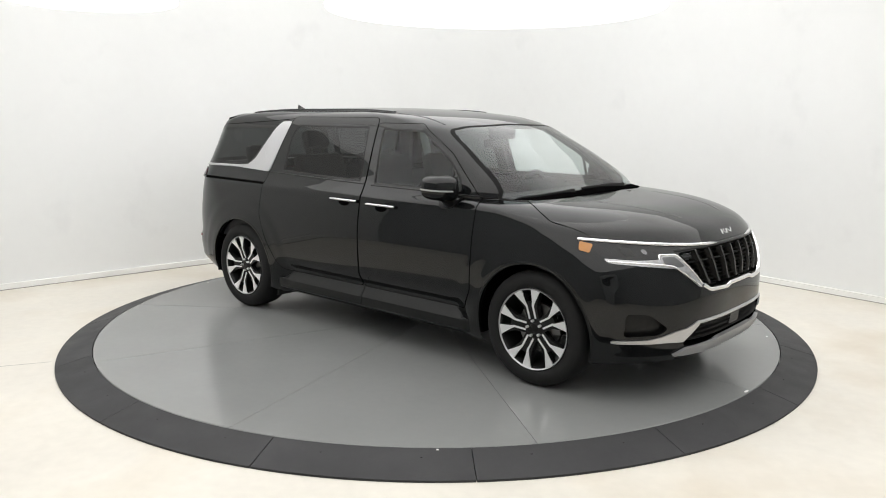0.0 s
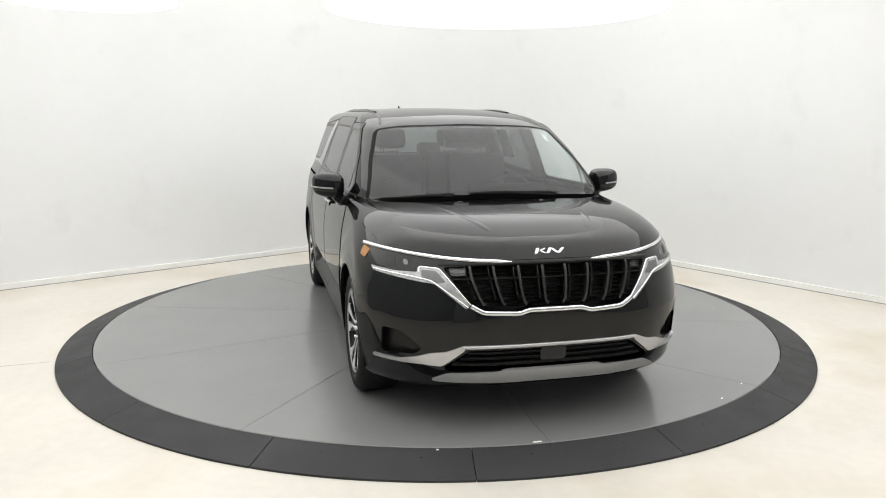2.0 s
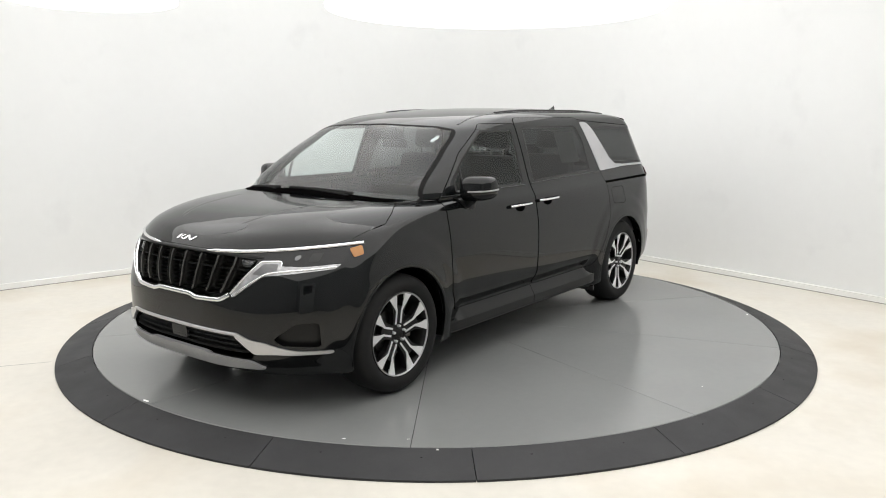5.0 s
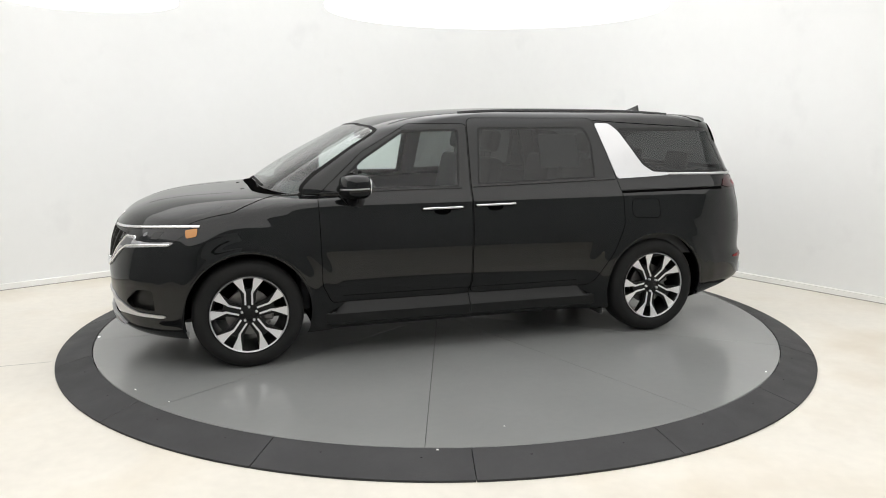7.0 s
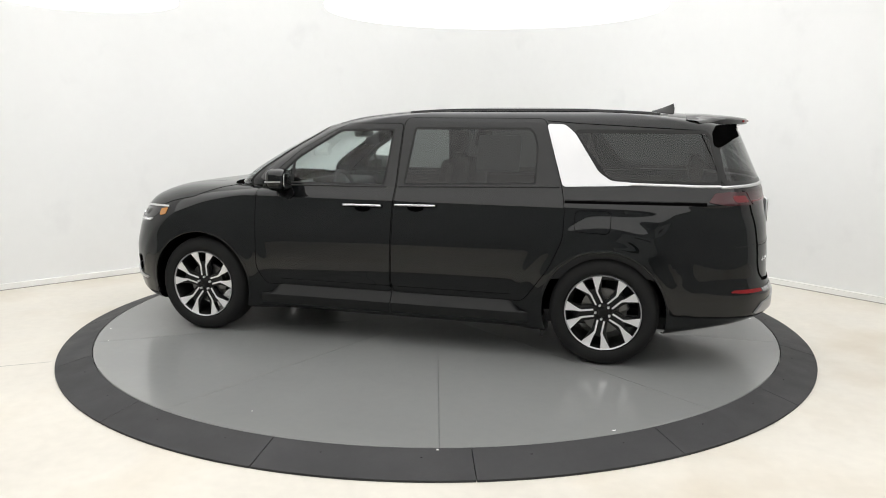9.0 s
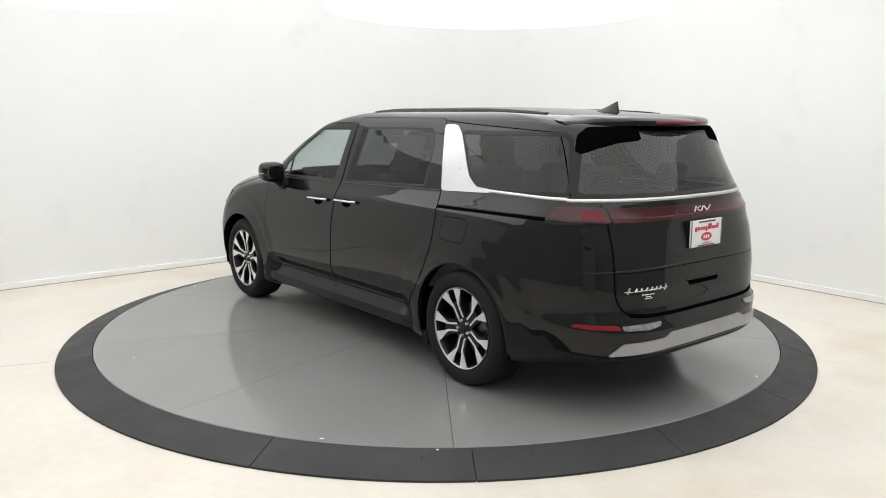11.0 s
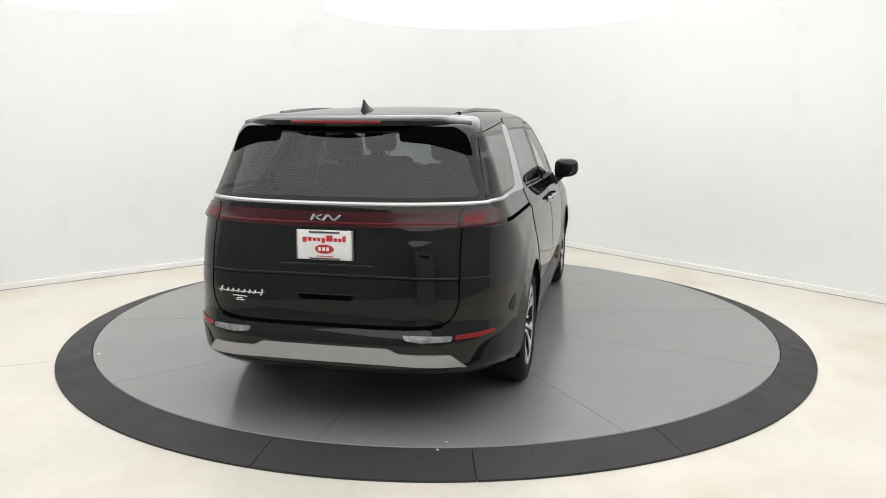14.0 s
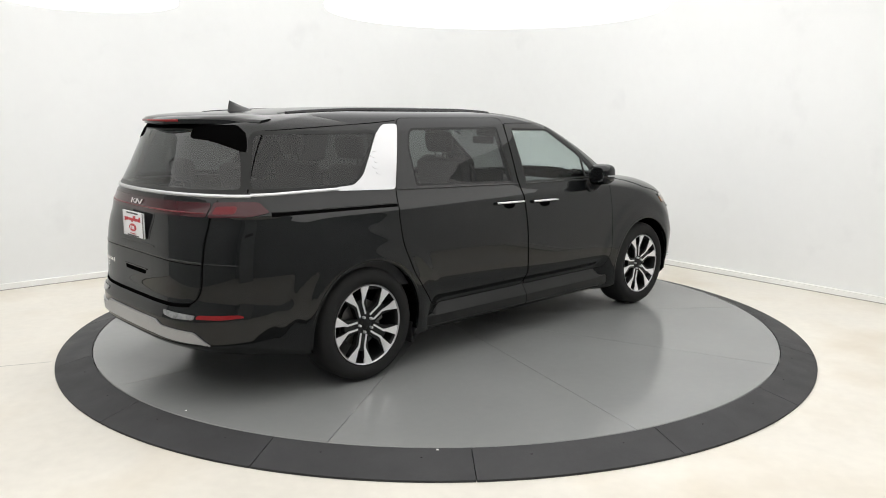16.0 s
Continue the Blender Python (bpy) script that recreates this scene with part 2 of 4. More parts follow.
def empty(name, m=None):
    ob = new(name)
    ob.empty_display_size = 0.2
    if m is not None:
        ob.matrix_basis = m
    return ob


def box(bm, lo, hi, bevel=0.0):
    """An axis-aligned block with bevelled edges, added to bm."""
    c = [(a + b) / 2 for a, b in zip(lo, hi)]
    r = bmesh.ops.create_cube(bm, size=1, matrix=Matrix.Translation(c) @ Matrix.Diagonal((*[b - a for a, b in zip(lo, hi)], 1)))
    if bevel:
        edges = list({e for v in r["verts"] for e in v.link_edges})
        bmesh.ops.bevel(bm, geom=edges, offset=bevel, segments=2, affect="EDGES", profile=0.5)
    return bm


def block(name, lo, hi, material, parent=None, bevel=0.01, label=""):
    ob = part(name, box(bmesh.new(), lo, hi, bevel), material, parent, label)
    ob.data.polygons.foreach_set("use_smooth", np.ones(len(ob.data.polygons), bool))
    ob.data.set_sharp_from_angle(angle=radians(40))
    return ob


def lathe(profile, n=64, axis="z", closed=True):
    """Vertices and faces of a profile of (radius, height) turned about an axis."""
    v, f = [], []
    k = len(profile)
    for i in range(n):
        a = 2 * math.pi * i / n
        for r, h in profile:
            c, s = r * math.cos(a), r * math.sin(a)
            v.append((c, s, h) if axis == "z" else (c, h, s))
    for i in range(n):
        j = (i + 1) % n
        for q in range(k - (0 if closed else 1)):
            w = (q + 1) % k
            f.append((i * k + q, j * k + q, j * k + w, i * k + w))
    return np.array(v), f


def sector(r0, r1, z0, z1, zb, a0, a1, n=10):
    """A curved block between two radii and angles: top from z0 (inner) to z1 (outer), underside at zb."""
    v, f = [], []
    for i in range(n + 1):
        a = a0 + (a1 - a0) * i / n
        c, s = math.cos(a), math.sin(a)
        v += [(r0 * c, r0 * s, z0), (r1 * c, r1 * s, z1), (r1 * c, r1 * s, zb), (r0 * c, r0 * s, zb)]
    for i in range(n):
        p, q = 4 * i, 4 * i + 4
        f += [(p, p + 1, q + 1, q), (p + 1, p + 2, q + 2, q + 1), (p + 2, p + 3, q + 3, q + 2), (p + 3, p, q, q + 3)]
    f += [(3, 2, 1, 0), (4 * n, 4 * n + 1, 4 * n + 2, 4 * n + 3)]
    return v, f


def distance(poly, p):
    """Signed distance of the points p to a polygon, negative inside."""
    a = np.array(poly, float)
    b = np.roll(a, -1, 0)
    best, inside = np.full(len(p), 9.0), np.zeros(len(p), bool)
    for (ax, ay), (bx, by) in zip(a, b):
        ex, ey = bx - ax, by - ay
        t = np.clip(((p[:, 0] - ax) * ex + (p[:, 1] - ay) * ey) / max(ex * ex + ey * ey, 1e-12), 0, 1)
        best = np.minimum(best, np.hypot(p[:, 0] - ax - t * ex, p[:, 1] - ay - t * ey))
        if ey:
            inside ^= ((ay > p[:, 1]) != (by > p[:, 1])) & (p[:, 0] < ax + (p[:, 1] - ay) / ey * ex)
    return np.where(inside, -best, best)


def rounded(poly, r, n=5):
    """The polygon with its corners rounded."""
    out = []
    for i, p in enumerate(poly):
        p, a, b = np.array(p, float), np.array(poly[i - 1], float), np.array(poly[(i + 1) % len(poly)], float)
        la, lb = np.linalg.norm(a - p), np.linalg.norm(b - p)
        p0, p1 = p + (a - p) * min(r / la, .45), p + (b - p) * min(r / lb, .45)
        for t in np.linspace(0, 1, n):
            out.append(tuple((1 - t) ** 2 * p0 + 2 * t * (1 - t) * p + t * t * p1))
    return out


def clip(v, tris, sd):
    """Keeps the part of a triangle mesh where sd is negative, cut cleanly along sd = 0."""
    tris = np.asarray(tris)
    ins = sd[tris] < 0
    k = ins.sum(1)
    verts, faces, made = [tuple(p) for p in v], [tuple(t) for t in tris[k == 3]], {}

    def cut(i, j):
        key = (min(i, j), max(i, j))
        if key not in made:
            t = sd[i] / (sd[i] - sd[j])
            made[key] = len(verts)
            verts.append(tuple(v[i] + t * (v[j] - v[i])))
        return made[key]
    for t, m in zip(tris[(k == 1) | (k == 2)], ins[(k == 1) | (k == 2)]):
        ring = []
        for a in range(3):
            i, j = t[a], t[(a + 1) % 3]
            if m[a]:
                ring.append(i)
            if m[a] != m[(a + 1) % 3]:
                ring.append(cut(i, j))
        faces.append(tuple(ring))
    used = sorted({i for f in faces for i in f})
    back = {i: n for n, i in enumerate(used)}
    return np.array([verts[i] for i in used]), [tuple(back[i] for i in f) for f in faces]


SKIN_V, SKIN_T = skin_mesh()
SKIN = BVHTree.FromPolygons([tuple(p) for p in SKIN_V], [tuple(t) for t in SKIN_T])


def cast(a, b, axis, side):
    """The skin's point and normal met from outside: axis y takes (x, z), axis x takes (y, z), axis z takes (x, y)."""
    if axis == "y":
        o, d = (a, 3 * side, b), (0, -side, 0)
    elif axis == "x":
        o, d = (4 * side, a, b), (-side, 0, 0)
    else:
        o, d = (a, b, 4), (0, 0, -1)
    p, n, _, _ = SKIN.ray_cast(Vector(o), Vector(d))
    if p is None:
        p, n, _, _ = SKIN.find_nearest(Vector(o) + 3 * Vector(d))
    if n.dot(Vector(d)) > 0:
        n = -n
    return p, n


def patch_mesh(name, outline, axis, side, h=0.02, off=0.003, thick=0.012, holes=(), r=0.02):
    """A panel that follows the skin inside an outline, lifted by off, with edges turned in by thick."""
    poly = rounded(outline, r) if r else list(outline)
    a = np.array(poly)
    lo, hi = a.min(0) - h, a.max(0) + h
    nx, ny = [max(3, int((hi[i] - lo[i]) / h) + 1) for i in (0, 1)]
    gx, gy = np.meshgrid(np.linspace(lo[0], hi[0], nx), np.linspace(lo[1], hi[1], ny), indexing="ij")
    p = np.stack([gx.ravel(), gy.ravel()], 1)
    sd = distance(poly, p)
    for o in holes:
        sd = np.maximum(sd, -distance(o, p))
    i = np.arange(nx * ny).reshape(nx, ny)
    q = np.stack([i[:-1, :-1].ravel(), i[1:, :-1].ravel(), i[1:, 1:].ravel(), i[:-1, 1:].ravel()], 1)
    v, f = clip(p, np.concatenate([q[:, [0, 1, 2]], q[:, [0, 2, 3]]]), sd)
    top, nor = [], []
    for s, t in v:
        o, n = cast(float(s), float(t), axis, side)
        top.append(np.array(o))
        nor.append(np.array(n))
    top, nor = np.array(top), np.array(nor)
    # even out the normals
    acc = nor.copy()
    for g in f:
        acc[list(g)] += nor[list(g)].sum(0)
    nor = acc / np.linalg.norm(acc, axis=1)[:, None]
    top = top + nor * off
    out = Vector({"y": (0, side, 0), "x": (side, 0, 0), "z": (0, 0, 1)}[axis])
    g0 = f[len(f) // 2]
    flip = np.dot(np.cross(top[g0[1]] - top[g0[0]], top[g0[2]] - top[g0[0]]), out) < 0
    if flip:
        f = [g[::-1] for g in f]
    faces = list(f)
    if thick:
        edge = {}
        for g in f:
            for m in range(len(g)):
                e = (g[m], g[(m + 1) % len(g)])
                if (e[1], e[0]) in edge:
                    del edge[(e[1], e[0])]
                else:
                    edge[e] = 1
        rim = sorted({i for e in edge for i in e})
        low = {i: len(top) + n for n, i in enumerate(rim)}
        top = np.concatenate([top, top[rim] - nor[rim] * thick])
        faces += [(b, a, low[a], low[b]) for a, b in edge]
    return to_mesh(name, top, faces)


def patch(name, outline, axis, side, material, parent, label="", **kw):
    return part(name, patch_mesh(name, outline, axis, side, **kw), material, parent, label)


def resample(pts, step):
    a = np.array(pts, float)
    d = np.concatenate([[0], np.cumsum(np.linalg.norm(np.diff(a, axis=0), axis=1))])
    s = np.linspace(0, d[-1], max(3, int(d[-1] / step) + 1))
    return np.stack([np.interp(s, d, a[:, i]) for i in range(a.shape[1])], 1)


def ease(pts, r=0.03):
    """An open line with its corners rounded."""
    pts = [np.array(p, float) for p in pts]
    out = [pts[0]]
    for i in range(1, len(pts) - 1):
        p, a, b = pts[i], pts[i - 1], pts[i + 1]
        p0 = p + (a - p) * min(r / np.linalg.norm(a - p), .45)
        p1 = p + (b - p) * min(r / np.linalg.norm(b - p), .45)
        out += [(1 - t) ** 2 * p0 + 2 * t * (1 - t) * p + t * t * p1 for t in np.linspace(0, 1, 6)]
    return out + [pts[-1]]


def sweep(name, path, normals, width, height, sink=0.004, taper=None):
    """A strip with a rounded back along a line in space."""
    path, v, f = np.array(path), [], []
    prof = ((-.5, None), (-.5, .35), (-.38, .85), (-.15, 1), (.15, 1), (.38, .85), (.5, .35), (.5, None))
    for i, p in enumerate(path):
        t = path[min(i + 1, len(path) - 1)] - path[max(i - 1, 0)]
        t = t / max(np.linalg.norm(t), 1e-9)
        n = np.array(normals[i])
        b = np.cross(n, t)
        b = b / max(np.linalg.norm(b), 1e-9)
        k = 1.0 if taper is None else taper(i / (len(path) - 1))
        for s, hh in prof:
            v.append(p + b * s * width * k + n * (-sink if hh is None else hh * height * (k if taper else 1)))
    m = len(prof)
    for i in range(len(path) - 1):
        for j in range(m):
            w = (j + 1) % m
            f.append((i * m + j, i * m + w, (i + 1) * m + w, (i + 1) * m + j))
    f += [tuple(range(m - 1, -1, -1)), tuple(range(len(v) - m, len(v)))]
    return to_mesh(name, v, f, angle=60)


def strip(name, pts, axis, side, width, height, material, parent, label="", r=0.03, step=0.015, sink=0.004, taper=None):
    """A moulding along a line on the skin."""
    path, nor = [], []
    for s, t in resample(ease(pts, r) if r else pts, step):
        p, n = cast(float(s), float(t), axis, side)
        path.append(np.array(p))
        nor.append(np.array(n))
    nor = np.array(nor)
    for _ in range(3):
        nor[1:-1] = (nor[:-2] + nor[1:-1] * 2 + nor[2:]) / 4
    nor = nor / np.linalg.norm(nor, axis=1)[:, None]
    return part(name, sweep(name, path, nor, width, height, sink, taper), material, parent, label)


def tube(name, pts, radius, material, parent, label="", n=8, closed=False):
    """A round bar through points."""
    pts = np.array(pts, float)
    v, f = [], []
    for i, p in enumerate(pts):
        a, b = (pts[i - 1], pts[(i + 1) % len(pts)]) if closed else (pts[max(i - 1, 0)], pts[min(i + 1, len(pts) - 1)])
        t = Vector(b - a).normalized()
        u = t.orthogonal().normalized() if abs(t.z) > .9 else t.cross(Vector((0, 0, 1))).normalized()
        w = t.cross(u)
        for k in range(n):
            g = 2 * math.pi * k / n
            v.append(Vector(p) + (u * math.cos(g) + w * math.sin(g)) * radius)
    m = len(pts)
    for i in range(m if closed else m - 1):
        j = (i + 1) % m
        for k in range(n):
            f.append((i * n + k, i * n + (k + 1) % n, j * n + (k + 1) % n, j * n + k))
    if not closed:
        f += [tuple(range(n - 1, -1, -1)), tuple(range((m - 1) * n, m * n))]
    return part(name, to_mesh(name, v, f, angle=70), material, parent, label)


# ---- the studio ----
CORNER = Vector((0.575, 5.45, 0))
D_LEFT, D_RIGHT = Vector((-0.7597, -0.6503, 0)), Vector((0.6126, -0.7904, 0))
LENGTH, CEILING_Z, BEND = 10.2, 3.45, 0.9


def wall_strip(name, pts, thick, z0, z1, material):
    """An upright wall along a line in plan; thick is laid to the line's left."""
    v, f = [], []
    for i, p in enumerate(pts):
        a, b = pts[max(i - 1, 0)], pts[min(i + 1, len(pts) - 1)]
        t = (b - a).normalized()
        n = Vector((-t.y, t.x, 0)) * thick
        v += [(p.x, p.y, z0), (p.x, p.y, z1), (p.x + n.x, p.y + n.y, z1), (p.x + n.x, p.y + n.y, z0)]
    for i in range(len(pts) - 1):
        q = 4 * i
        for j in range(4):
            w = (j + 1) % 4
            f.append((q + j, q + w, q + 4 + w, q + 4 + j))
    f += [(0, 1, 2, 3), (len(v) - 1, len(v) - 2, len(v) - 3, len(v) - 4)]
    me = to_mesh(name, v, f, angle=30)
    bm = bmesh.new()
    bm.from_mesh(me)
    bmesh.ops.recalc_face_normals(bm, faces=bm.faces)
    bm.to_mesh(me)
    bm.free()
    return tagged(part(name, me, material), kind="structure")


def bend_points(r, n=14):
    """The rounded corner between the two rear walls."""
    a, b = CORNER + D_LEFT * r, CORNER + D_RIGHT * r
    return [a * (1 - t) ** 2 + CORNER * 2 * t * (1 - t) + b * t * t for t in [i / n for i in range(n + 1)]]


def build_room():
    far_l, far_r = CORNER + D_LEFT * LENGTH, CORNER + D_RIGHT * LENGTH
    near = CORNER + (D_LEFT + D_RIGHT) * LENGTH
    walls = (("wall_left", [far_l, CORNER + D_LEFT * BEND], "smooth white studio wall with faint grey scuffs"),
             ("wall_corner", bend_points(BEND), "rounded white corner between two studio walls"),
             ("wall_right", [CORNER + D_RIGHT * BEND, far_r], "smooth white studio wall meeting a cream floor"),
             ("wall_front", [far_r, near], "unseen plain grey wall behind the camera"),
             ("wall_side", [near, far_l], "unseen plain grey wall closing the studio"))
    for name, pts, label in walls:
        tagged(wall_strip(name, pts, 0.15, FLOOR_Z - 0.1, CEILING_Z, M_BACKWALL if name in ("wall_front", "wall_side") else M_WALL), label, "wall")
    line = [far_l, *bend_points(BEND), far_r]
    base = wall_strip("baseboard", [Vector((p.x, p.y, 0)) for p in line], -0.03, FLOOR_Z - 0.02, FLOOR_Z + 0.062, M_TRIM)
    # A grey strip draws the shadow line at the skirting's foot.
    tagged(wall_strip("skirting_shadow", [Vector((p.x, p.y, 0)) for p in line], -0.036, FLOOR_Z - 0.02, FLOOR_Z + 0.007, M_CRACK_SHADE), "thin grey painted shadow line between wall and floor", "joint")
    tagged(base, "low white skirting board along the studio walls", "baseboard")
    corners = [far_l, CORNER, far_r, near]
    for name, z0, z1, m, label in (("floor", FLOOR_Z - 0.12, FLOOR_Z, M_FLOOR, "cream painted concrete floor with faint stains"),
                                   ("ceiling", CEILING_Z, CEILING_Z + 0.1, M_CEIL, "white studio ceiling with an added even fill glow")):
        v = [(p.x * 1.03, p.y * 1.03, z) for z in (z0, z1) for p in corners]
        f = [(0, 1, 2, 3), (7, 6, 5, 4), (0, 4, 5, 1), (1, 5, 6, 2), (2, 6, 7, 3), (3, 7, 4, 0)]
        me = to_mesh(name, v, f, smooth=False)
        bm = bmesh.new()
        bm.from_mesh(me)
        bmesh.ops.recalc_face_normals(bm, faces=bm.faces)
        bm.to_mesh(me)
        bm.free()
        tagged(part(name, me, m), label, name, kind="structure")


def light_panel(x, y, z, r):
    """A round hanging diffuser panel on thin wires."""
    ob = empty("light_panel", pose(x, y, z))
    v, f = lathe([(0.001, -.01), (r * .6, -.008), (r - .05, 0), (r - .006, .012), (r, .03), (0.001, .03)], 72)
    part("diffuser", to_mesh("diffuser", v, f), M_PANEL, ob, "glowing white diffuser")
    v, f = lathe([(r - .06, .031), (r - .01, .031), (r - .01, .07), (r - .06, .07)], 72)
    part("rim", to_mesh("rim", v, f), M_TRIM, ob)
    for k in range(3):
        a = 2.1 * k + .5
        c, s = (r - .1) * math.cos(a), (r - .1) * math.sin(a)
        tube("wire", [(c, s, .02), (c, s, CEILING_Z - z)], 0.002, M_TRIM, ob, n=5)
    return tagged(ob, "round glowing white light panel hung on wires", "light panel", "hanging light panels")


def build_turntable():
    top = empty("turntable", pose(0, 0, 0, 0, 0, TURN_START))
    n = 10
    gap = 0.0032
    for k in range(n):
        a0, a1 = radians(35 + 36 * k), radians(71 + 36 * k)
        e = gap / 2.0
        v, f = [], []
        m = 24
        for i in range(m + 1):
            a = a0 + (a1 - a0) * i / m
            off = e * (1 - 2 * i / m)
            c, s = math.cos(a), math.sin(a)
            ox, oy = -s * off, c * off
            for r, z in ((0.02, 0), (DISC_R - .004, 0), (DISC_R, -.004), (DISC_R, -.03), (0.02, -.03)):
                v.append((r * c + ox, r * s + oy, z))
        for i in range(m):
            for j in range(5):
                w = (j + 1) % 5
                f.append((i * 5 + j, i * 5 + w, i * 5 + 5 + w, i * 5 + 5 + j))
        f += [(4, 3, 2, 1, 0), tuple(range(m * 5, m * 5 + 5))]
        part("deck_plate", to_mesh("deck_plate", v, f, angle=30), M_DISC, top)
    v, f = lathe([(0.001, -.031), (DISC_R - .02, -.031), (DISC_R - .02, -.072), (.001, -.072)], 96)
    part("base_drum", to_mesh("base_drum", v, f), M_SEAM, top, "dark drum under the deck")
    for r, a, w in ((2.681, -2.3, .030), (2.636, 27.2, .012), (2.633, -166.1, .010), (2.603, 34.6, .008), (2.45, 81.0, .007), (2.66, 128.0, .014)):
        chip, f = lathe([(.001, .0006), (w * .6, .0006), (w, -.0005), (.001, -.0005)], 9)
        chip = chip * np.array([.35, 1.0, 1.0]) * (1 + .25 * np.sin(np.arange(len(chip)) * 1.7))[:, None] * np.array([1, 1, 0]) + chip * np.array([0, 0, 1])
        c, s = math.cos(radians(a)), math.sin(radians(a))
        chip = np.stack([r * c + chip[:, 0] * c - chip[:, 1] * s, r * s + chip[:, 0] * s + chip[:, 1] * c, chip[:, 2] + .0006], 1)
        part("paint_chip", to_mesh("paint_chip", chip, f), M_TRIM, top, "small white paint chip")
    tagged(top, "round grey painted car turntable in ten wedge plates", "turntable")
    ring = empty("ramp_ring", pose(0, 0, 0))
    for k in range(16):
        a0, a1 = radians(-131.1 + 22.42 * k), radians(-131.1 + 22.42 * (k + 1))
        if k == 15:
            a1 = radians(-131.1 + 360)
        g = 0.0008
        bm_v, bm_f = sector(DISC_R + .006, RING_R, -.002, FLOOR_Z + .012, FLOOR_Z, a0 + g, a1 - g, 12)
        seg = part("ramp_segment", to_mesh("ramp_segment", bm_v, bm_f, angle=30), M_RUBBER, ring)
        for q in (.28, .76):
            a = a0 + (a1 - a0) * q
            v, f = lathe([(.003, .001), (.007, .001), (.008, -.004), (.003, -.004)], 14)
            r = DISC_R + .075
            v = v + np.array([r * math.cos(a), r * math.sin(a), -.002 - .059 * .075 / .242])
            part("bolt_socket", to_mesh("bolt_socket", v, f), M_GAP_SHADE, seg)
    block("index_mark", (-.004, -2.722, -.016), (.008, -2.704, -.0035), M_TRIM, ring, .001, "small white index mark")
    tagged(ring, "sloping black rubber ring of segments round the turntable", "ramp ring")
    return top


def camera_cabinet():
    """Unseen stand-in for the booth wall behind the lens, dark slot across its front."""
    ob = empty("camera_cabinet", pose(0, -6.56, FLOOR_Z))
    block("cabinet_body", (-.62, -.36, 0), (.62, 0, 2.15), M_SLOT_WALL, ob, .01)
    z = 1.6911 - FLOOR_Z
    block("dark_slot", (-.36, -.02, z - .09), (.36, .012, z + .09), M_GAP_SHADE, ob, .004, "black viewing slot")
    return tagged(ob, "unseen grey stand-in for the booth wall with a black viewing slot", "cabinet")


def floor_crack(pts):
    """A hairline joint in the painted concrete."""
    v, f = [], []
    for i, (x, y) in enumerate(pts):
        w = .004 + .002 * math.sin(i * 2.3)
        v += [(x, y - w, FLOOR_Z + .0006), (x, y + w, FLOOR_Z + .0006)]
    f = [(2 * i, 2 * i + 2, 2 * i + 3, 2 * i + 1) for i in range(len(pts) - 1)]
    ob = part("floor_crack", to_mesh("floor_crack", v, f), M_CRACK_SHADE)
    tagged(ob, "hairline crack in the cream floor", "crack", kind="structure")


build_room()
floor_crack([(-2.77 - .3 * k, -1.09 + .015 * math.sin(k * 1.9) - .118 * k) for k in range(9)])
camera_cabinet()
light_panel(0.45, 0.02, 2.5, 1.35)
light_panel(-2.6, -0.39, 2.5, 0.62)
turntable = build_turntable()


# ---- the van ----
van = empty("minivan", pose(0, 0, 0, 0, 0, TURN_START) @ pose(-AXIS[0], -AXIS[1], 0))
tagged(van, "black minivan with silver pillar panels on a turntable", "minivan")

WIN_FRONT = [(.90, 1.175), (.87, 1.27), (.74, 1.385), (.43, 1.575), (.01, 1.582), (.045, 1.175)]
WIN_SLIDE = [(-.14, 1.592), (-.985, 1.596), (-1.025, 1.56), (-1.055, 1.47), (-1.055, 1.215), (-.095, 1.185)]
WIN_QUARTER = [(-1.285, 1.575), (-2.165, 1.578), (-2.26, 1.25), (-1.56, 1.245), (-1.49, 1.31)]
SCREEN = [(-.815, 1.132), (-.745, 1.38), (-.655, 1.575), (-.5, 1.598), (0, 1.612), (.5, 1.598), (.655, 1.575), (.745, 1.38), (.815, 1.132),
          (.5, 1.158), (0, 1.168), (-.5, 1.158)]
REAR_GLASS = [(.785, 1.24), (.70, 1.46), (.645, 1.57), (.58, 1.60), (.30, 1.606), (-.30, 1.606), (-.58, 1.60), (-.645, 1.57), (-.70, 1.46), (-.785, 1.24)]
GRILLE = [(.585, .895), (.46, .705), (.385, .675), (.195, .672), (.15, .69), (-.15, .69), (-.195, .672), (-.385, .675),
          (-.46, .705), (-.585, .895), (-.3, .912), (.3, .912)]
INTAKE = [(.462, .462), (.60, .362), (.57, .340), (.27, .348), (-.27, .348), (-.57, .340), (-.60, .362), (-.462, .462)]
FOG = [(.885, .556), (.80, .552), (.695, .462), (.735, .428), (.885, .412)]


def mirrored(poly):
    return [(-a, b) for a, b in poly]


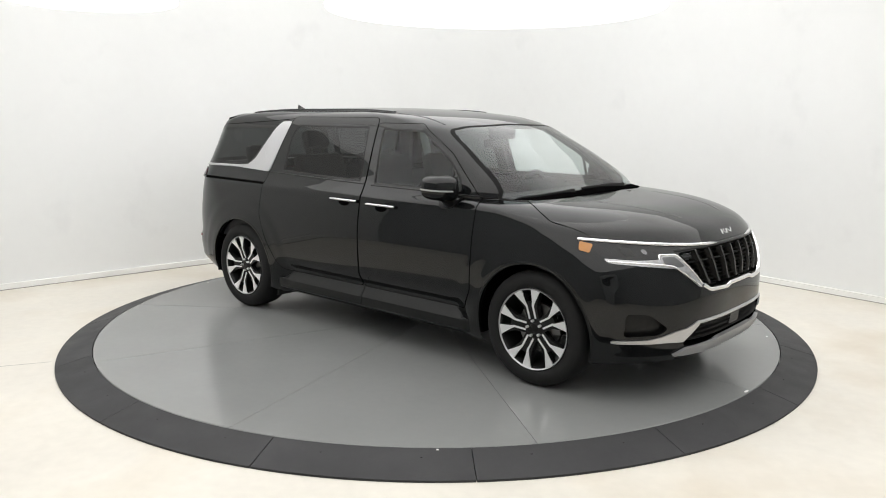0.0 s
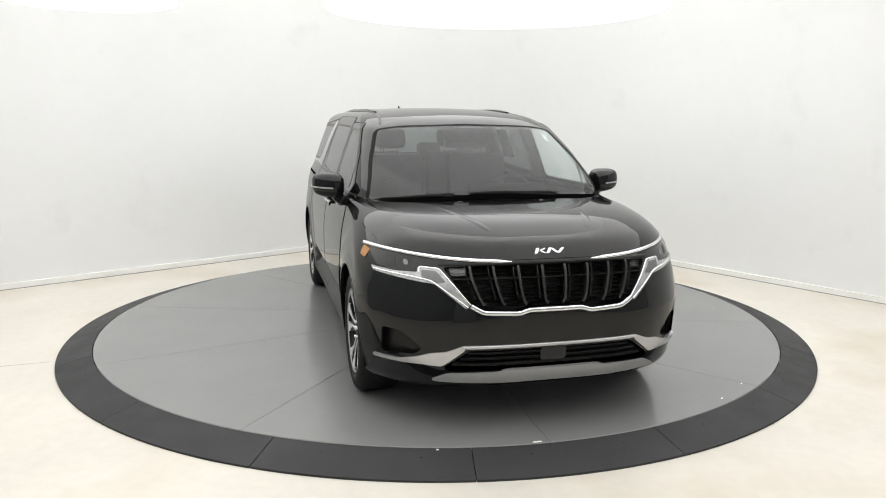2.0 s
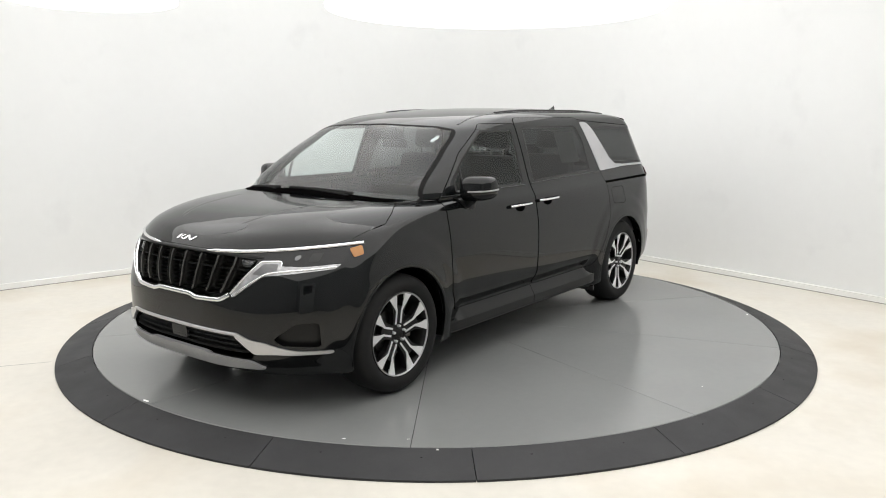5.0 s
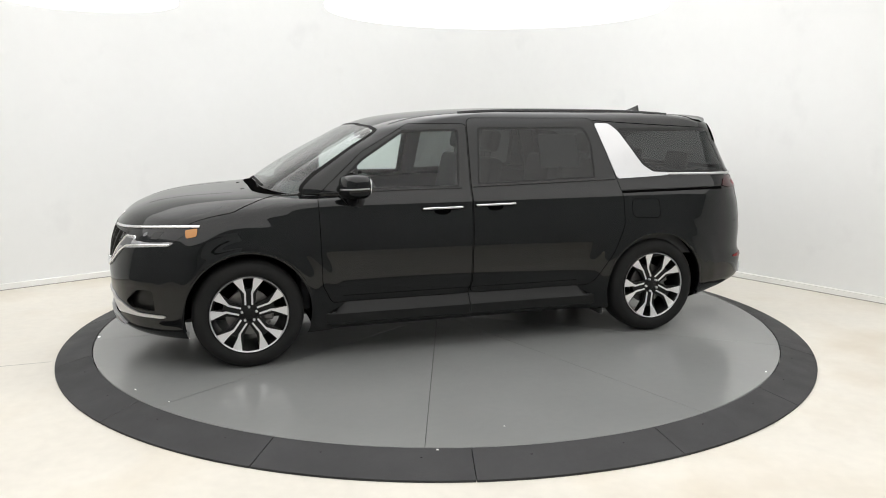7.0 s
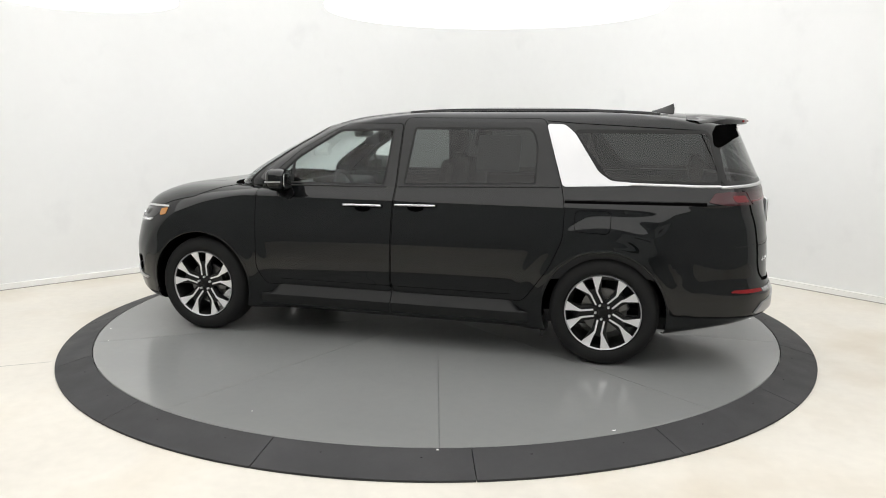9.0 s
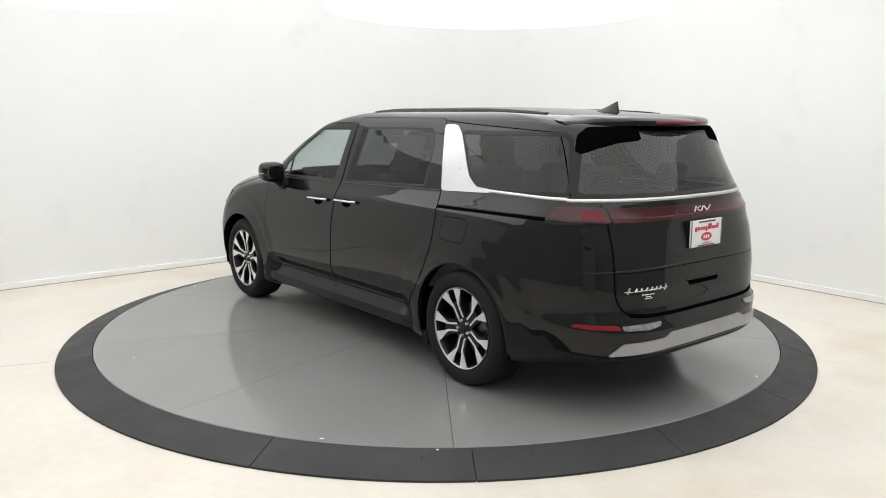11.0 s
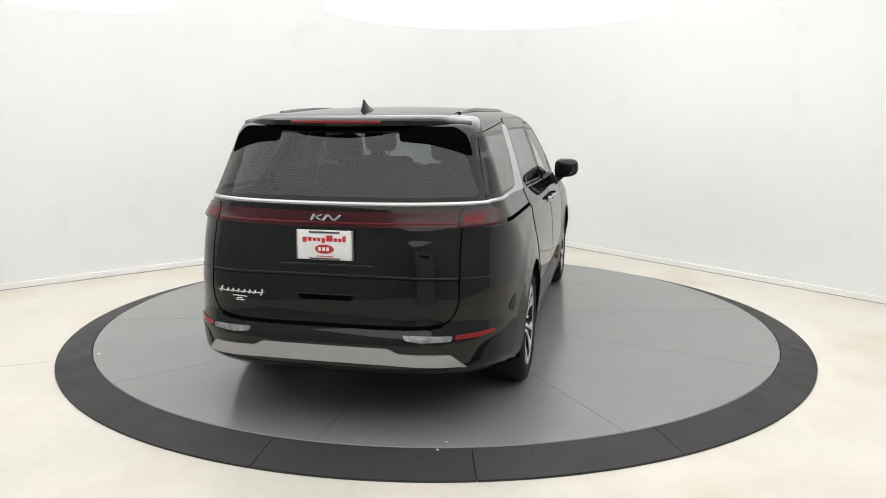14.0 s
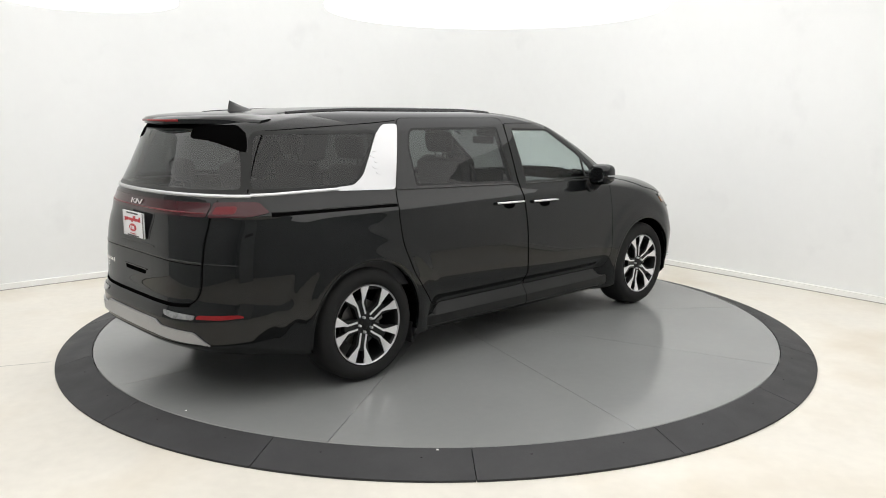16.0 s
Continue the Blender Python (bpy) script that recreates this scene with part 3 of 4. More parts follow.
def build_shell():
    """The painted skin with its openings for wheels, glass and air."""
    v, t = SKIN_V, SKIN_T
    x, y, z = v.T
    sd = np.full(len(v), -1.0)
    for hx in (HUB_X, -HUB_X):
        r = np.hypot(x - hx, z - HUB_Z)
        sd = np.maximum(sd, np.where(np.abs(y) > .5, .415 - r, -1))
    xz, yz = np.stack([x, z], 1), np.stack([y, z], 1)
    for poly, r in ((WIN_FRONT, .02), (WIN_SLIDE, .02), (WIN_QUARTER, .05)):
        sd = np.maximum(sd, np.where(np.abs(y) > .5, -distance(rounded(poly, r), xz), -1))
    sd = np.maximum(sd, np.where(x > 0, -distance(rounded(SCREEN, .04), yz), -1))
    sd = np.maximum(sd, np.where(x < -2, -distance(rounded(REAR_GLASS, .05), yz), -1))
    for poly in (GRILLE, INTAKE, FOG, mirrored(FOG)):
        sd = np.maximum(sd, np.where(x > 1.9, -distance(rounded(poly, .02), yz), -1))
    cv, cf = clip(v, t, sd)
    part("body_shell", to_mesh("body_shell", cv, cf, angle=50), M_PAINT, van, "glossy black painted body")


build_shell()


def build_wheel():
    """One wheel in its own space, outer face towards +y, axle at the origin."""
    wheel = empty("wheel")
    wheel.parent = van
    prof = [(.262, .000), (.275, .012), (.31, .020), (.345, .010), (.362, -.012), (.3695, -.05), (.3695, -.175), (.362, -.215),
            (.345, -.235), (.30, -.24), (.262, -.23)]
    v, f = lathe(prof, 72, "y")
    part("tyre", to_mesh("tyre", v, f, angle=50), M_TYRE, wheel, "black tyre")
    v, f = lathe([(.264, .004), (.258, .008), (.250, .002), (.240, -.02), (.228, -.10), (.228, -.21), (.262, -.22), (.262, -.02)], 72, "y")
    part("rim", to_mesh("rim", v, f), M_RIMBLACK, wheel, "black alloy rim")
    v, f = lathe([(.259, .0085), (.2585, .0105), (.250, .0045), (.251, .0025)], 72, "y")
    part("rim_lip", to_mesh("rim_lip", v, f), M_LIP, wheel, "machined silver rim edge")
    v, f = lathe([(.05, -.075), (.155, -.075), (.155, -.10), (.05, -.10)], 48, "y")
    part("brake_disc", to_mesh("brake_disc", v, f), M_STEEL, wheel)
    bm = box(bmesh.new(), (-.165, -.12, -.06), (-.09, -.055, .07), .012)
    part("brake_caliper", bm, M_STEEL, wheel)

    def plate(poly, y0, y1, turn):
        """A flat arm between two depths, turned about the axle."""
        c, s = math.cos(turn), math.sin(turn)
        vv, n = [], len(poly)
        for k, yy in enumerate((y1, y0)):
            for a, r in poly:
                yd = yy(r)
                vv.append((a * c + r * s, yd, -a * s + r * c))
        ff = [tuple(range(n)), tuple(range(2 * n - 1, n - 1, -1))]
        ff += [(i, n + i, n + (i + 1) % n, (i + 1) % n) for i in range(n)]
        return vv, ff

    def depth(r):
        return -.018 + .024 * max(0.0, (r - .05) / .2)
    v, f = lathe([(.001, .004 - .02), (.03, .004 - .02), (.034, -.001 - .02), (.062, -.006 - .02), (.066, -.03), (.066, -.06), (.001, -.06)], 40, "y")
    part("hub", to_mesh("hub", v, f), M_RIMBLACK, wheel, "black wheel hub")
    v, f = lathe([(.001, -.013), (.020, -.0135), (.022, -.0155), (.001, -.0155)], 24, "y")
    part("hub_cap", to_mesh("hub_cap", v, f), M_RIMBLACK, wheel)
    # black webs behind the machined arms
    for k in range(5):
        g = 2 * math.pi * k / 5
        poly = [(-.042, .05), (.042, .05), (.050, .14), (.098, .236), (.038, .247), (.022, .172), (-.022, .172), (-.038, .247), (-.098, .236), (-.050, .14)]
        vv, ff = plate(poly, lambda r: depth(r) - .045, lambda r: depth(r) - .004, g)
        part("spoke_web", to_mesh("spoke_web", vv, ff, angle=20), M_RIMBLACK, wheel, "black twin spoke")
        for s in (-1, 1):
            poly = [(.0165, .062), (.0285, .062), (.0290, .142), (.044, .165), (.100, .2325), (.037, .2510), (.025, .172), (.0170, .150)]
            poly = [(a * s, r) for a, r in poly]
            vv, ff = plate(poly if s > 0 else poly[::-1], lambda r: depth(r) - .01, lambda r: depth(r), g)
            part("spoke_face", to_mesh("spoke_face", vv, ff, angle=20), M_RIMFACE, wheel, "machined silver spoke face")
        c, s_ = math.sin(g), math.cos(g)
        vv, ff = lathe([(.001, .012), (.007, .011), (.009, .006), (.009, -.01), (.001, -.01)], 8, "y")
        vv = vv + np.array([c * .050, -.012, s_ * .050])
        part("lug_nut", to_mesh("lug_nut", vv, ff), M_RIMFACE, wheel)
    return wheel


wheel = build_wheel()
wheel.matrix_basis = pose(HUB_X, .955, HUB_Z, 0, 0, 0)
for m in (pose(-HUB_X, .955, HUB_Z, 0, 26, 0), pose(HUB_X, -.955, HUB_Z, 0, 0, 180) @ pose(0, 0, 0, 0, 12, 0),
          pose(-HUB_X, -.955, HUB_Z, 0, 0, 180) @ pose(0, 0, 0, 0, 20, 0)):
    copy_thing(wheel, m)


# ---- the van's panels, glass, lamps and trim ----
def loop(poly, r=0.03):
    """A closed outline as a line to follow."""
    q = rounded(poly, r)
    return q + [q[0]]


DOOR_FRONT = [(1.065, 1.125), (1.058, .75), (1.055, .54), (.985, .405), (-.015, .405), (-.05, 1.62), (.385, 1.62), (.74, 1.425), (1.0, 1.2)]
DOOR_SLIDE = [(-.025, .405), (-.985, .405), (-1.06, .50), (-1.175, .66), (-1.262, .86), (-1.265, 1.06), (-1.235, 1.2), (-1.09, 1.66), (-.06, 1.66)]
PILLAR = [(-1.10, 1.622), (-1.225, 1.62), (-1.30, 1.56), (-1.475, 1.305), (-1.56, 1.250), (-1.70, 1.243), (-1.70, 1.222), (-1.24, 1.204)]


def rocker(s, x0, x1):
    """A sill cladding with a sloping top and an upright face, thinning out towards the wheel."""
    v, f = [], []
    for x in np.linspace(x0, x1, 28):
        top = .416 - .086 * float(ramp(.86, 1.0, abs(x)))
        yt = abs(cast(float(x), top, "y", s)[0].y)
        yo = .964 - .012 * float(ramp(.95, 1.09, abs(x)))
        v += [(x, s * (yt - .01), top + .002), (x, s * (yo - .004), .336), (x, s * yo, .328), (x, s * (yo - .002), .266), (x, s * (yo - .012), .254), (x, s * .86, .246), (x, s * .86, top - .03)]
    m = 7
    for i in range(27):
        for j in range(m):
            w = (j + 1) % m
            f.append((i * m + j, i * m + w, i * m + m + w, i * m + m + j))
    f += [tuple(range(m - 1, -1, -1)), tuple(range(len(v) - m, len(v)))]
    bm = bmesh.new()
    me = to_mesh("rocker", v, f, angle=25)
    bm.from_mesh(me)
    bmesh.ops.recalc_face_normals(bm, faces=bm.faces)
    bm.to_mesh(me)
    bm.free()
    return part("rocker", me, M_SILL, van, "black plastic sill cladding")


def build_sides():
    for s in (1, -1):
        door = patch("front_door", DOOR_FRONT, "y", s, M_PAINT, van, "black front door with chrome handle",
                     off=.0025, thick=.006, holes=(rounded(WIN_FRONT, .02),), r=.03, h=.016)
        slide = patch("sliding_door", DOOR_SLIDE, "y", s, M_PAINT, van, "black sliding door with chrome handle",
                      off=.0025, thick=.006, holes=(rounded(WIN_SLIDE, .02),), r=.05, h=.016)
        strip("door_gap", loop(DOOR_FRONT), "y", s, .005, .0032, M_GAP_SHADE, door, r=0)
        strip("door_gap", loop(DOOR_SLIDE, .05), "y", s, .005, .0032, M_GAP_SHADE, slide, r=0)
        patch("window", WIN_FRONT, "y", s, M_GLASS, door, "clear greenish side window", off=.0005, thick=0, r=.02)
        patch("window", WIN_SLIDE, "y", s, M_PRIVACY, slide, "dark tinted window", off=.0005, thick=0, r=.02)
        strip("window_frame", loop(WIN_FRONT, .02), "y", s, .030, .0012, M_TRIMBLACK, door, r=0)
        strip("window_frame", loop(WIN_SLIDE, .02), "y", s, .030, .0012, M_TRIMBLACK, slide, r=0)
        strip("window_divider", [(.79, 1.18), (.785, 1.345)], "y", s, .022, .003, M_TRIMBLACK, door, r=0)
        strip("belt_moulding", [(1.04, 1.155), (.6, 1.163), (.03, 1.168)], "y", s, .012, .006, M_TRIMBLACK, door)
        strip("belt_moulding", [(-.06, 1.172), (-.6, 1.185), (-1.22, 1.20)], "y", s, .012, .006, M_TRIMBLACK, slide)
        # pull handles over flat black ellipses that paint the shade of finger bowls
        for owner, x0, x1, z in ((door, .34, .045, 1.031), (slide, -.06, -.36, 1.045)):
            bowl = [((x0 + x1) / 2 + .062 * math.cos(a), z - .012 + .030 * math.sin(a)) for a in [k * math.pi / 9 for k in range(18)]]
            patch("bowl_shade", bowl, "y", s, M_GAP_SHADE, owner, h=.006, off=.0035, thick=.002, r=0)
            pts = [cast(x0 + (x1 - x0) * t, z + .004 * t, "y", s) for t in np.linspace(0, 1, 18)]
            path = [np.array(p) + np.array(n) * (.012 + .020 * math.sin(math.pi * k / 17) ** .5) for k, (p, n) in enumerate(pts)]
            part("handle", sweep("handle", path, [np.array(n) for _, n in pts], .022, .010, .010), M_PAINT, owner, "black pull handle")
            path = [p + np.array(n) * .010 for p, (_, n) in zip(path, pts)]
            part("handle_trim", sweep("handle_trim", path, [np.array(n) for _, n in pts], .014, .004, .002), M_CHROME, owner, "chrome handle strip")
        # pillar blade, quarter glass and the chrome line behind it
        patch("pillar_panel", PILLAR, "y", s, M_SATIN, van, "brushed silver pillar blade", off=.006, thick=.012, h=.012, r=.025)
        for k in range(5):
            x = -1.335 - .02 * (k % 2)
            z = 1.455 - .035 * k
            patch("pillar_scale", [(x, z + .012), (x - .045, z), (x, z - .012), (x + .02, z)], "y", s, M_SATIN, van, off=.0085, thick=.003, h=.006, r=.004)
        patch("quarter_window", WIN_QUARTER, "y", s, M_PRIVACY, van, "dark tinted quarter window", off=.001, thick=0, r=.05)
        strip("quarter_window_frame", loop(WIN_QUARTER, .05), "y", s, .030, .0014, M_TRIMBLACK, van, r=0)
        strip("belt_chrome", [(-1.68, 1.2325), (-1.95, 1.231), (-2.255, 1.228)], "y", s, .020, .007, M_SATIN, van, "satin silver belt line")
        strip("door_track", [(-1.262, 1.108), (-1.7, 1.113), (-2.175, 1.118)], "y", s, .022, .0015, M_GAP_SHADE, van, "dark sliding door track")
        strip("track_edge", [(-1.262, 1.123), (-1.7, 1.128), (-2.175, 1.132)], "y", s, .006, .003, M_PAINT, van)
        rocker(s, 1.09, -.014)
        rocker(s, -.020, -1.09)
        # roof-side joints
        strip("panel_gap", [(-1.10, 1.645), (-1.30, 1.63), (-2.10, 1.588)], "y", s, .006, .001, M_GAP_SHADE, van)
        strip("panel_gap", [(-2.105, 1.59), (-2.19, 1.42), (-2.265, 1.24)], "y", s, .008, .0012, M_GAP_SHADE, van)
        strip("roof_ditch", [(.50, .605 * s), (.36, .582 * s), (.1, .568 * s), (-1.0, .57 * s), (-1.90, .545 * s)], "z", 1, .020, .002, M_TRIMBLACK, van, r=.1)
        path = [cast(x, .555 * s, "z", 1) for x in np.linspace(-.05, -1.85, 30)]
        part("roof_rail", sweep("roof_rail", [np.array(p) + np.array((0, 0, .002 + .006 * math.sin(math.pi * k / 29) ** .4)) for k, (p, n) in enumerate(path)],
                                [np.array((0, 0, 1.0))] * 30, .030, .007, .03), M_PAINT, van, "black roof rail")
        # wheel arches: lip and liner
        for hx in (HUB_X, -HUB_X):
            arc = [(hx + .424 * math.cos(a), HUB_Z + .424 * math.sin(a)) for a in np.linspace(-.22, math.pi + .22, 60)]
            strip("arch_lip", arc, "y", s, .018, .002, M_PAINT, van, r=0, sink=.02)
            v, f = [], []
            n = 40
            for k in range(n + 1):
                a = -.24 + (math.pi + .48) * k / n
                c, d = math.cos(a), math.sin(a)
                v += [(hx + .425 * c, s * .955, HUB_Z + .425 * d), (hx + .435 * c, s * .58, HUB_Z + .435 * d), (hx + .1 * c, s * .56, HUB_Z + .1 * d)]
            for k in range(n):
                for j in range(2):
                    q = 3 * k + j
                    f.append((q, q + 1, q + 4, q + 3))
            me = to_mesh("arch_liner", v, f)
            part("arch_liner", me, M_GAP_SHADE, van, "dark wheel arch liner")
        block("mud_flap", (-1.135, .66 if s > 0 else -.91, .155), (-1.115, .91 if s > 0 else -.66, .30), M_PLASTIC, van, .005)
    flap = rounded([(-1.335, 1.055), (-1.335, .915), (-1.575, .905), (-1.575, 1.055)], .04)
    strip("fuel_door_gap", flap + [flap[0]], "y", 1, .003, .0008, M_GAP_SHADE, van, r=0, label="outline of the fuel flap")


def sym(pts):
    """A line given for y >= 0, from the outside in, continued to the other side."""
    return list(pts) + [(-a, b) for a, b in reversed(pts) if a > 1e-6]


def build_front():
    # outline: along the cowl, down the fender joint, then just above the daytime lights
    back = [(cast(y, 1.149 - .012 * (y / .74) ** 2, "x", 1)[0].x, y) for y in (0, .25, .5, .68)]
    joint = [(1.33, .735), (1.50, .85), (1.62, .905), (1.72, .90)]
    nose = []
    for y in np.linspace(.885, 0, 14):
        z = np.interp(y, [0, .225, .46, .69, .80, .925], [.922, .920, .925, .940, .950, .962]) + .010
        nose.append((cast(float(y), float(z), "x", 1)[0].x, float(y)))
    half = back + joint + nose
    hood = half + [(x, -y) for x, y in reversed(half[1:-1])]
    bonnet = patch("hood", hood, "z", 1, M_PAINT, van, "glossy black hood with raised creases", off=.003, thick=.006, h=.016, r=.012)
    strip("hood_gap", [(1.29, .70), (1.33, .735), (1.50, .85), (1.62, .905), (1.72, .90), (1.88, .86)], "z", 1, .009, .0015, M_GAP_SHADE, bonnet)
    strip("hood_gap", [(1.29, -.70), (1.33, -.735), (1.50, -.85), (1.62, -.905), (1.72, -.90), (1.88, -.86)], "z", 1, .009, .0015, M_GAP_SHADE, bonnet)
    for s in (1, -1):
        strip("hood_crease", [(1.50, .47 * s), (1.75, .42 * s), (2.05, .345 * s), (2.27, .245 * s)], "z", 1, .045, .004, M_PAINT, bonnet, r=.3,
              taper=lambda t: min(1, 6 * (1 - t) + .05, 6 * t + .05))
        block("washer_jet", (1.50, .27 * s - .012, 1.136), (1.53, .27 * s + .012, 1.149), M_PLASTIC, bonnet, .004)
    # cowl, windscreen and wipers
    patch("cowl", [(y, 1.178 - .030 * (y / .74) ** 2) for y in np.linspace(.79, -.79, 15)] + [(y, 1.1505 - .012 * (y / .74) ** 2) for y in np.linspace(-.79, .79, 15)],
          "x", 1, M_GAP_SHADE, van, "black plastic cowl", off=.006, thick=.008, h=.008, r=0)
    patch("windshield", SCREEN, "x", 1, M_SCREEN, van, "clear windshield with a dark border", off=.001, thick=0, r=.04)
    strip("windshield_frame", loop(SCREEN, .04), "x", 1, .032, .002, M_RUBBERBLADE, van, r=0)
    for name, pts in (("wiper", [(-.74, 1.150), (-.5, 1.172), (-.28, 1.184)]), ("wiper", [(-.18, 1.186), (.1, 1.188), (.42, 1.180)])):
        w = strip(name, pts, "x", 1, .020, .008, M_RUBBERBLADE, van, "black wiper", r=.1)
        a, b = pts[0], pts[-1]
        strip("wiper_arm", [(a[0] + .22, (a[1] + b[1]) / 2 + .002), (b[0] - .1, b[1] - .010), (b[0] - .02, b[1] - .018)], "x", 1, .014, .010, M_RUBBERBLADE, w, r=.05)
    # rain sensor housing and mirror behind the glass
    block("sensor_housing", (.52, -.13, 1.50), (.60, .13, 1.585), M_INTERIOR, van, .02)
    block("inside_mirror", (.47, -.12, 1.435), (.50, .12, 1.50), M_INTERIOR, van, .012)
    # grille
    patch("grille_backing", [(y * 1.02, .79 + (z - .79) * 1.06) for y, z in GRILLE], "x", 1, M_PLASTIC, van, off=-.07, thick=-.066, r=.02)
    for z in np.linspace(.70, .89, 9):
        e = float(np.interp(z, [.68, .705, .895], [.38, .45, .57]))
        strip("grille_mesh", sym([(e, float(z)), (.2, float(z))]), "x", 1, .006, -.036, M_PLASTIC, van, r=0, sink=.062)
    for s in (1, -1):
        for y0 in (.062, .19, .318, .435):
            def bar(d):
                return [(s * (y0 * 1.03 + d), .905), (s * (y0 * 1.03 + d), .862), (s * (y0 * .99 + d), .80), (s * (y0 * .93 + d), .732), (s * (y0 * .92 + d - .016), .704)]
            strip("grille_bar", bar(0), "x", 1, .013, .0, M_BRONZE, van, "dark metallic grille bar", r=.03, sink=.055, step=.012)
            strip("grille_rib", bar(.026)[:4], "x", 1, .007, -.010, M_BRONZE, van, r=.03, sink=.050, step=.012)
        patch("inner_lamp", [(.56 * s, .892), (.465 * s, .895), (.475 * s, .855), (.545 * s, .855)], "x", 1, M_LENS, van, off=-.010, thick=.01, h=.008, r=.012)
        patch("inner_lamp_body", [(.545 * s, .888), (.475 * s, .89), (.482 * s, .860), (.54 * s, .860)], "x", 1, M_PLASTIC, van, off=-.022, thick=.02, h=.008, r=.012)
    strip("grille_crossbar", sym([(.55, .838), (.43, .842), (.2, .846)]), "x", 1, .008, -.012, M_PLASTIC, van, "dark grille crossbar", r=.05, sink=.05)
    strip("grille_top", sym([(.60, .905), (.45, .913), (.22, .918)]), "x", 1, .018, .004, M_TRIMBLACK, van, r=.05, sink=.03)
    strip("grille_chrome", sym([(.455, .70), (.39, .664), (.20, .657), (.148, .674)]), "x", 1, .028, .014, M_CHROME, van, "chrome lower grille surround", r=.02, step=.008, sink=.02)
    # lamps
    for s in (1, -1):
        def side(poly):
            return [(y * s, z) for y, z in poly]
        lamp = patch("headlight", side([(.925, .955), (.80, .942), (.70, .93), (.60, .92), (.60, .875), (.70, .868), (.80, .862), (.915, .872)]), "x", 1, M_BLACKGLASS, van,
                     "dark headlight with amber corner", off=.002, thick=.01, h=.008, r=.012)
        patch("amber_reflector", [(1.925, .942), (1.845, .956), (1.856, .906), (1.920, .893)], "y", s, M_AMBER, lamp, "amber side reflector", off=.005, thick=.003, h=.006, r=.010)
        patch("projector_lens", side([(.765, .920), (.742, .918), (.742, .892), (.765, .892)]), "x", 1, M_CELL, lamp, "projector lens", off=.004, thick=.003, h=.006, r=.014)
        patch("projector_frame", side([(.84, .93), (.80, .926), (.80, .882), (.84, .882)]), "x", 1, M_PLASTIC, lamp, off=.0035, thick=.003, h=.006, r=.006)
        strip("daytime_light", side([(.925, .966), (.80, .956), (.69, .946), (.46, .929), (.225, .922)]), "x", 1, .020, .012, M_CHROME, lamp,
              "bright chrome daytime light strip", r=.1, taper=lambda t: min(1, .35 + 6 * (1 - t)))
        patch("light_guide", side([(.915, .868), (.80, .858), (.705, .862), (.695, .888), (.60, .884), (.455, .705), (.480, .685), (.63, .808), (.70, .815), (.905, .842)]), "x", 1, M_LAMPWHITE, lamp,
              "clear silver light guide running down the grille", off=.006, thick=.012, h=.007, r=.008)
        patch("light_cell", side([(.685, .874), (.615, .872), (.570, .818), (.605, .812), (.662, .822), (.685, .832)]), "x", 1, M_CELL, lamp, off=.0075, thick=.003, h=.006, r=.006)
        strip("light_edge", side([(.905, .852), (.72, .835), (.64, .822), (.470, .692)]), "x", 1, .012, .010, M_CHROME, lamp, r=.02)
        strip("light_edge", side([(.700, .862), (.695, .888), (.60, .884), (.458, .706)]), "x", 1, .012, .009, M_CHROME, lamp, r=.012, step=.008)
        # fog pocket and silver wing
        patch("fog_pocket", [(y * 1.0, z) for y, z in side([(.90, .575), (.79, .57), (.675, .462), (.73, .41), (.90, .395)])], "x", 1, M_TRIMBLACK, van, "dark pocket in the bumper", off=-.045, thick=-.030, h=.012, r=.01)
        patch("bumper_wing", side([(.918, .392), (.80, .398), (.72, .420), (.655, .445), (.58, .455), (.492, .490), (.482, .466), (.60, .374), (.70, .380), (.80, .376), (.915, .374)]), "x", 1, M_SATIN, van,
              "satin silver lower bumper wing", off=.010, thick=.016, h=.008, r=.010)
    strip("intake_trim", sym([(.495, .478), (.3, .480)]), "x", 1, .020, .010, M_SATIN, van, "satin silver intake trim", r=0, sink=.01)
    patch("intake_backing", [(y * 1.03, .40 + (z - .40) * 1.15) for y, z in INTAKE], "x", 1, M_GAP_SHADE, van, off=-.06, thick=-.058, r=.02)
    for z in (.378, .412, .442):
        e = .575 - (z - .362) * 1.35
        strip("intake_slat", sym([(e, z), (.2, z)]), "x", 1, .012, -.02, M_PLASTIC, van, r=0, sink=.05)
    patch("radar_cover", [(.072, .458), (.072, .388), (-.072, .388), (-.072, .458)], "x", 1, M_PLASTIC, van, "black sensor cover", off=-.008, thick=.03, h=.015, r=.01)
    patch("front_skid_plate", [(.655, .292), (.57, .334), (.30, .340), (.255, .352), (-.255, .352), (-.30, .340), (-.57, .334), (-.655, .292), (-.31, .284), (.31, .284)], "x", 1, M_SILVERPAINT, van,
          "silver painted skid plate", off=.018, thick=.026, h=.012, r=.02)
    maker_mark("front_badge", "x", 1, .955, .024, van, .006)


def maker_mark(name, axis, side, z, h, owner, off):
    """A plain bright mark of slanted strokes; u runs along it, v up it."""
    for u0, v0, u1, v1 in ((-.084, 0, -.066, 1), (-.060, .50, -.020, 1), (-.056, .45, -.026, 0), (-.018, 0, .006, 1), (.006, 1, .042, 0), (.042, 0, .080, 1)):
        w = .0085
        poly = [(u0 - w, z + h * v0), (u0 + w, z + h * v0), (u1 + w, z + h * v1), (u1 - w, z + h * v1)]
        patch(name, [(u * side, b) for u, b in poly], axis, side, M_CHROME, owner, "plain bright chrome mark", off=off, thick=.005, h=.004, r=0)


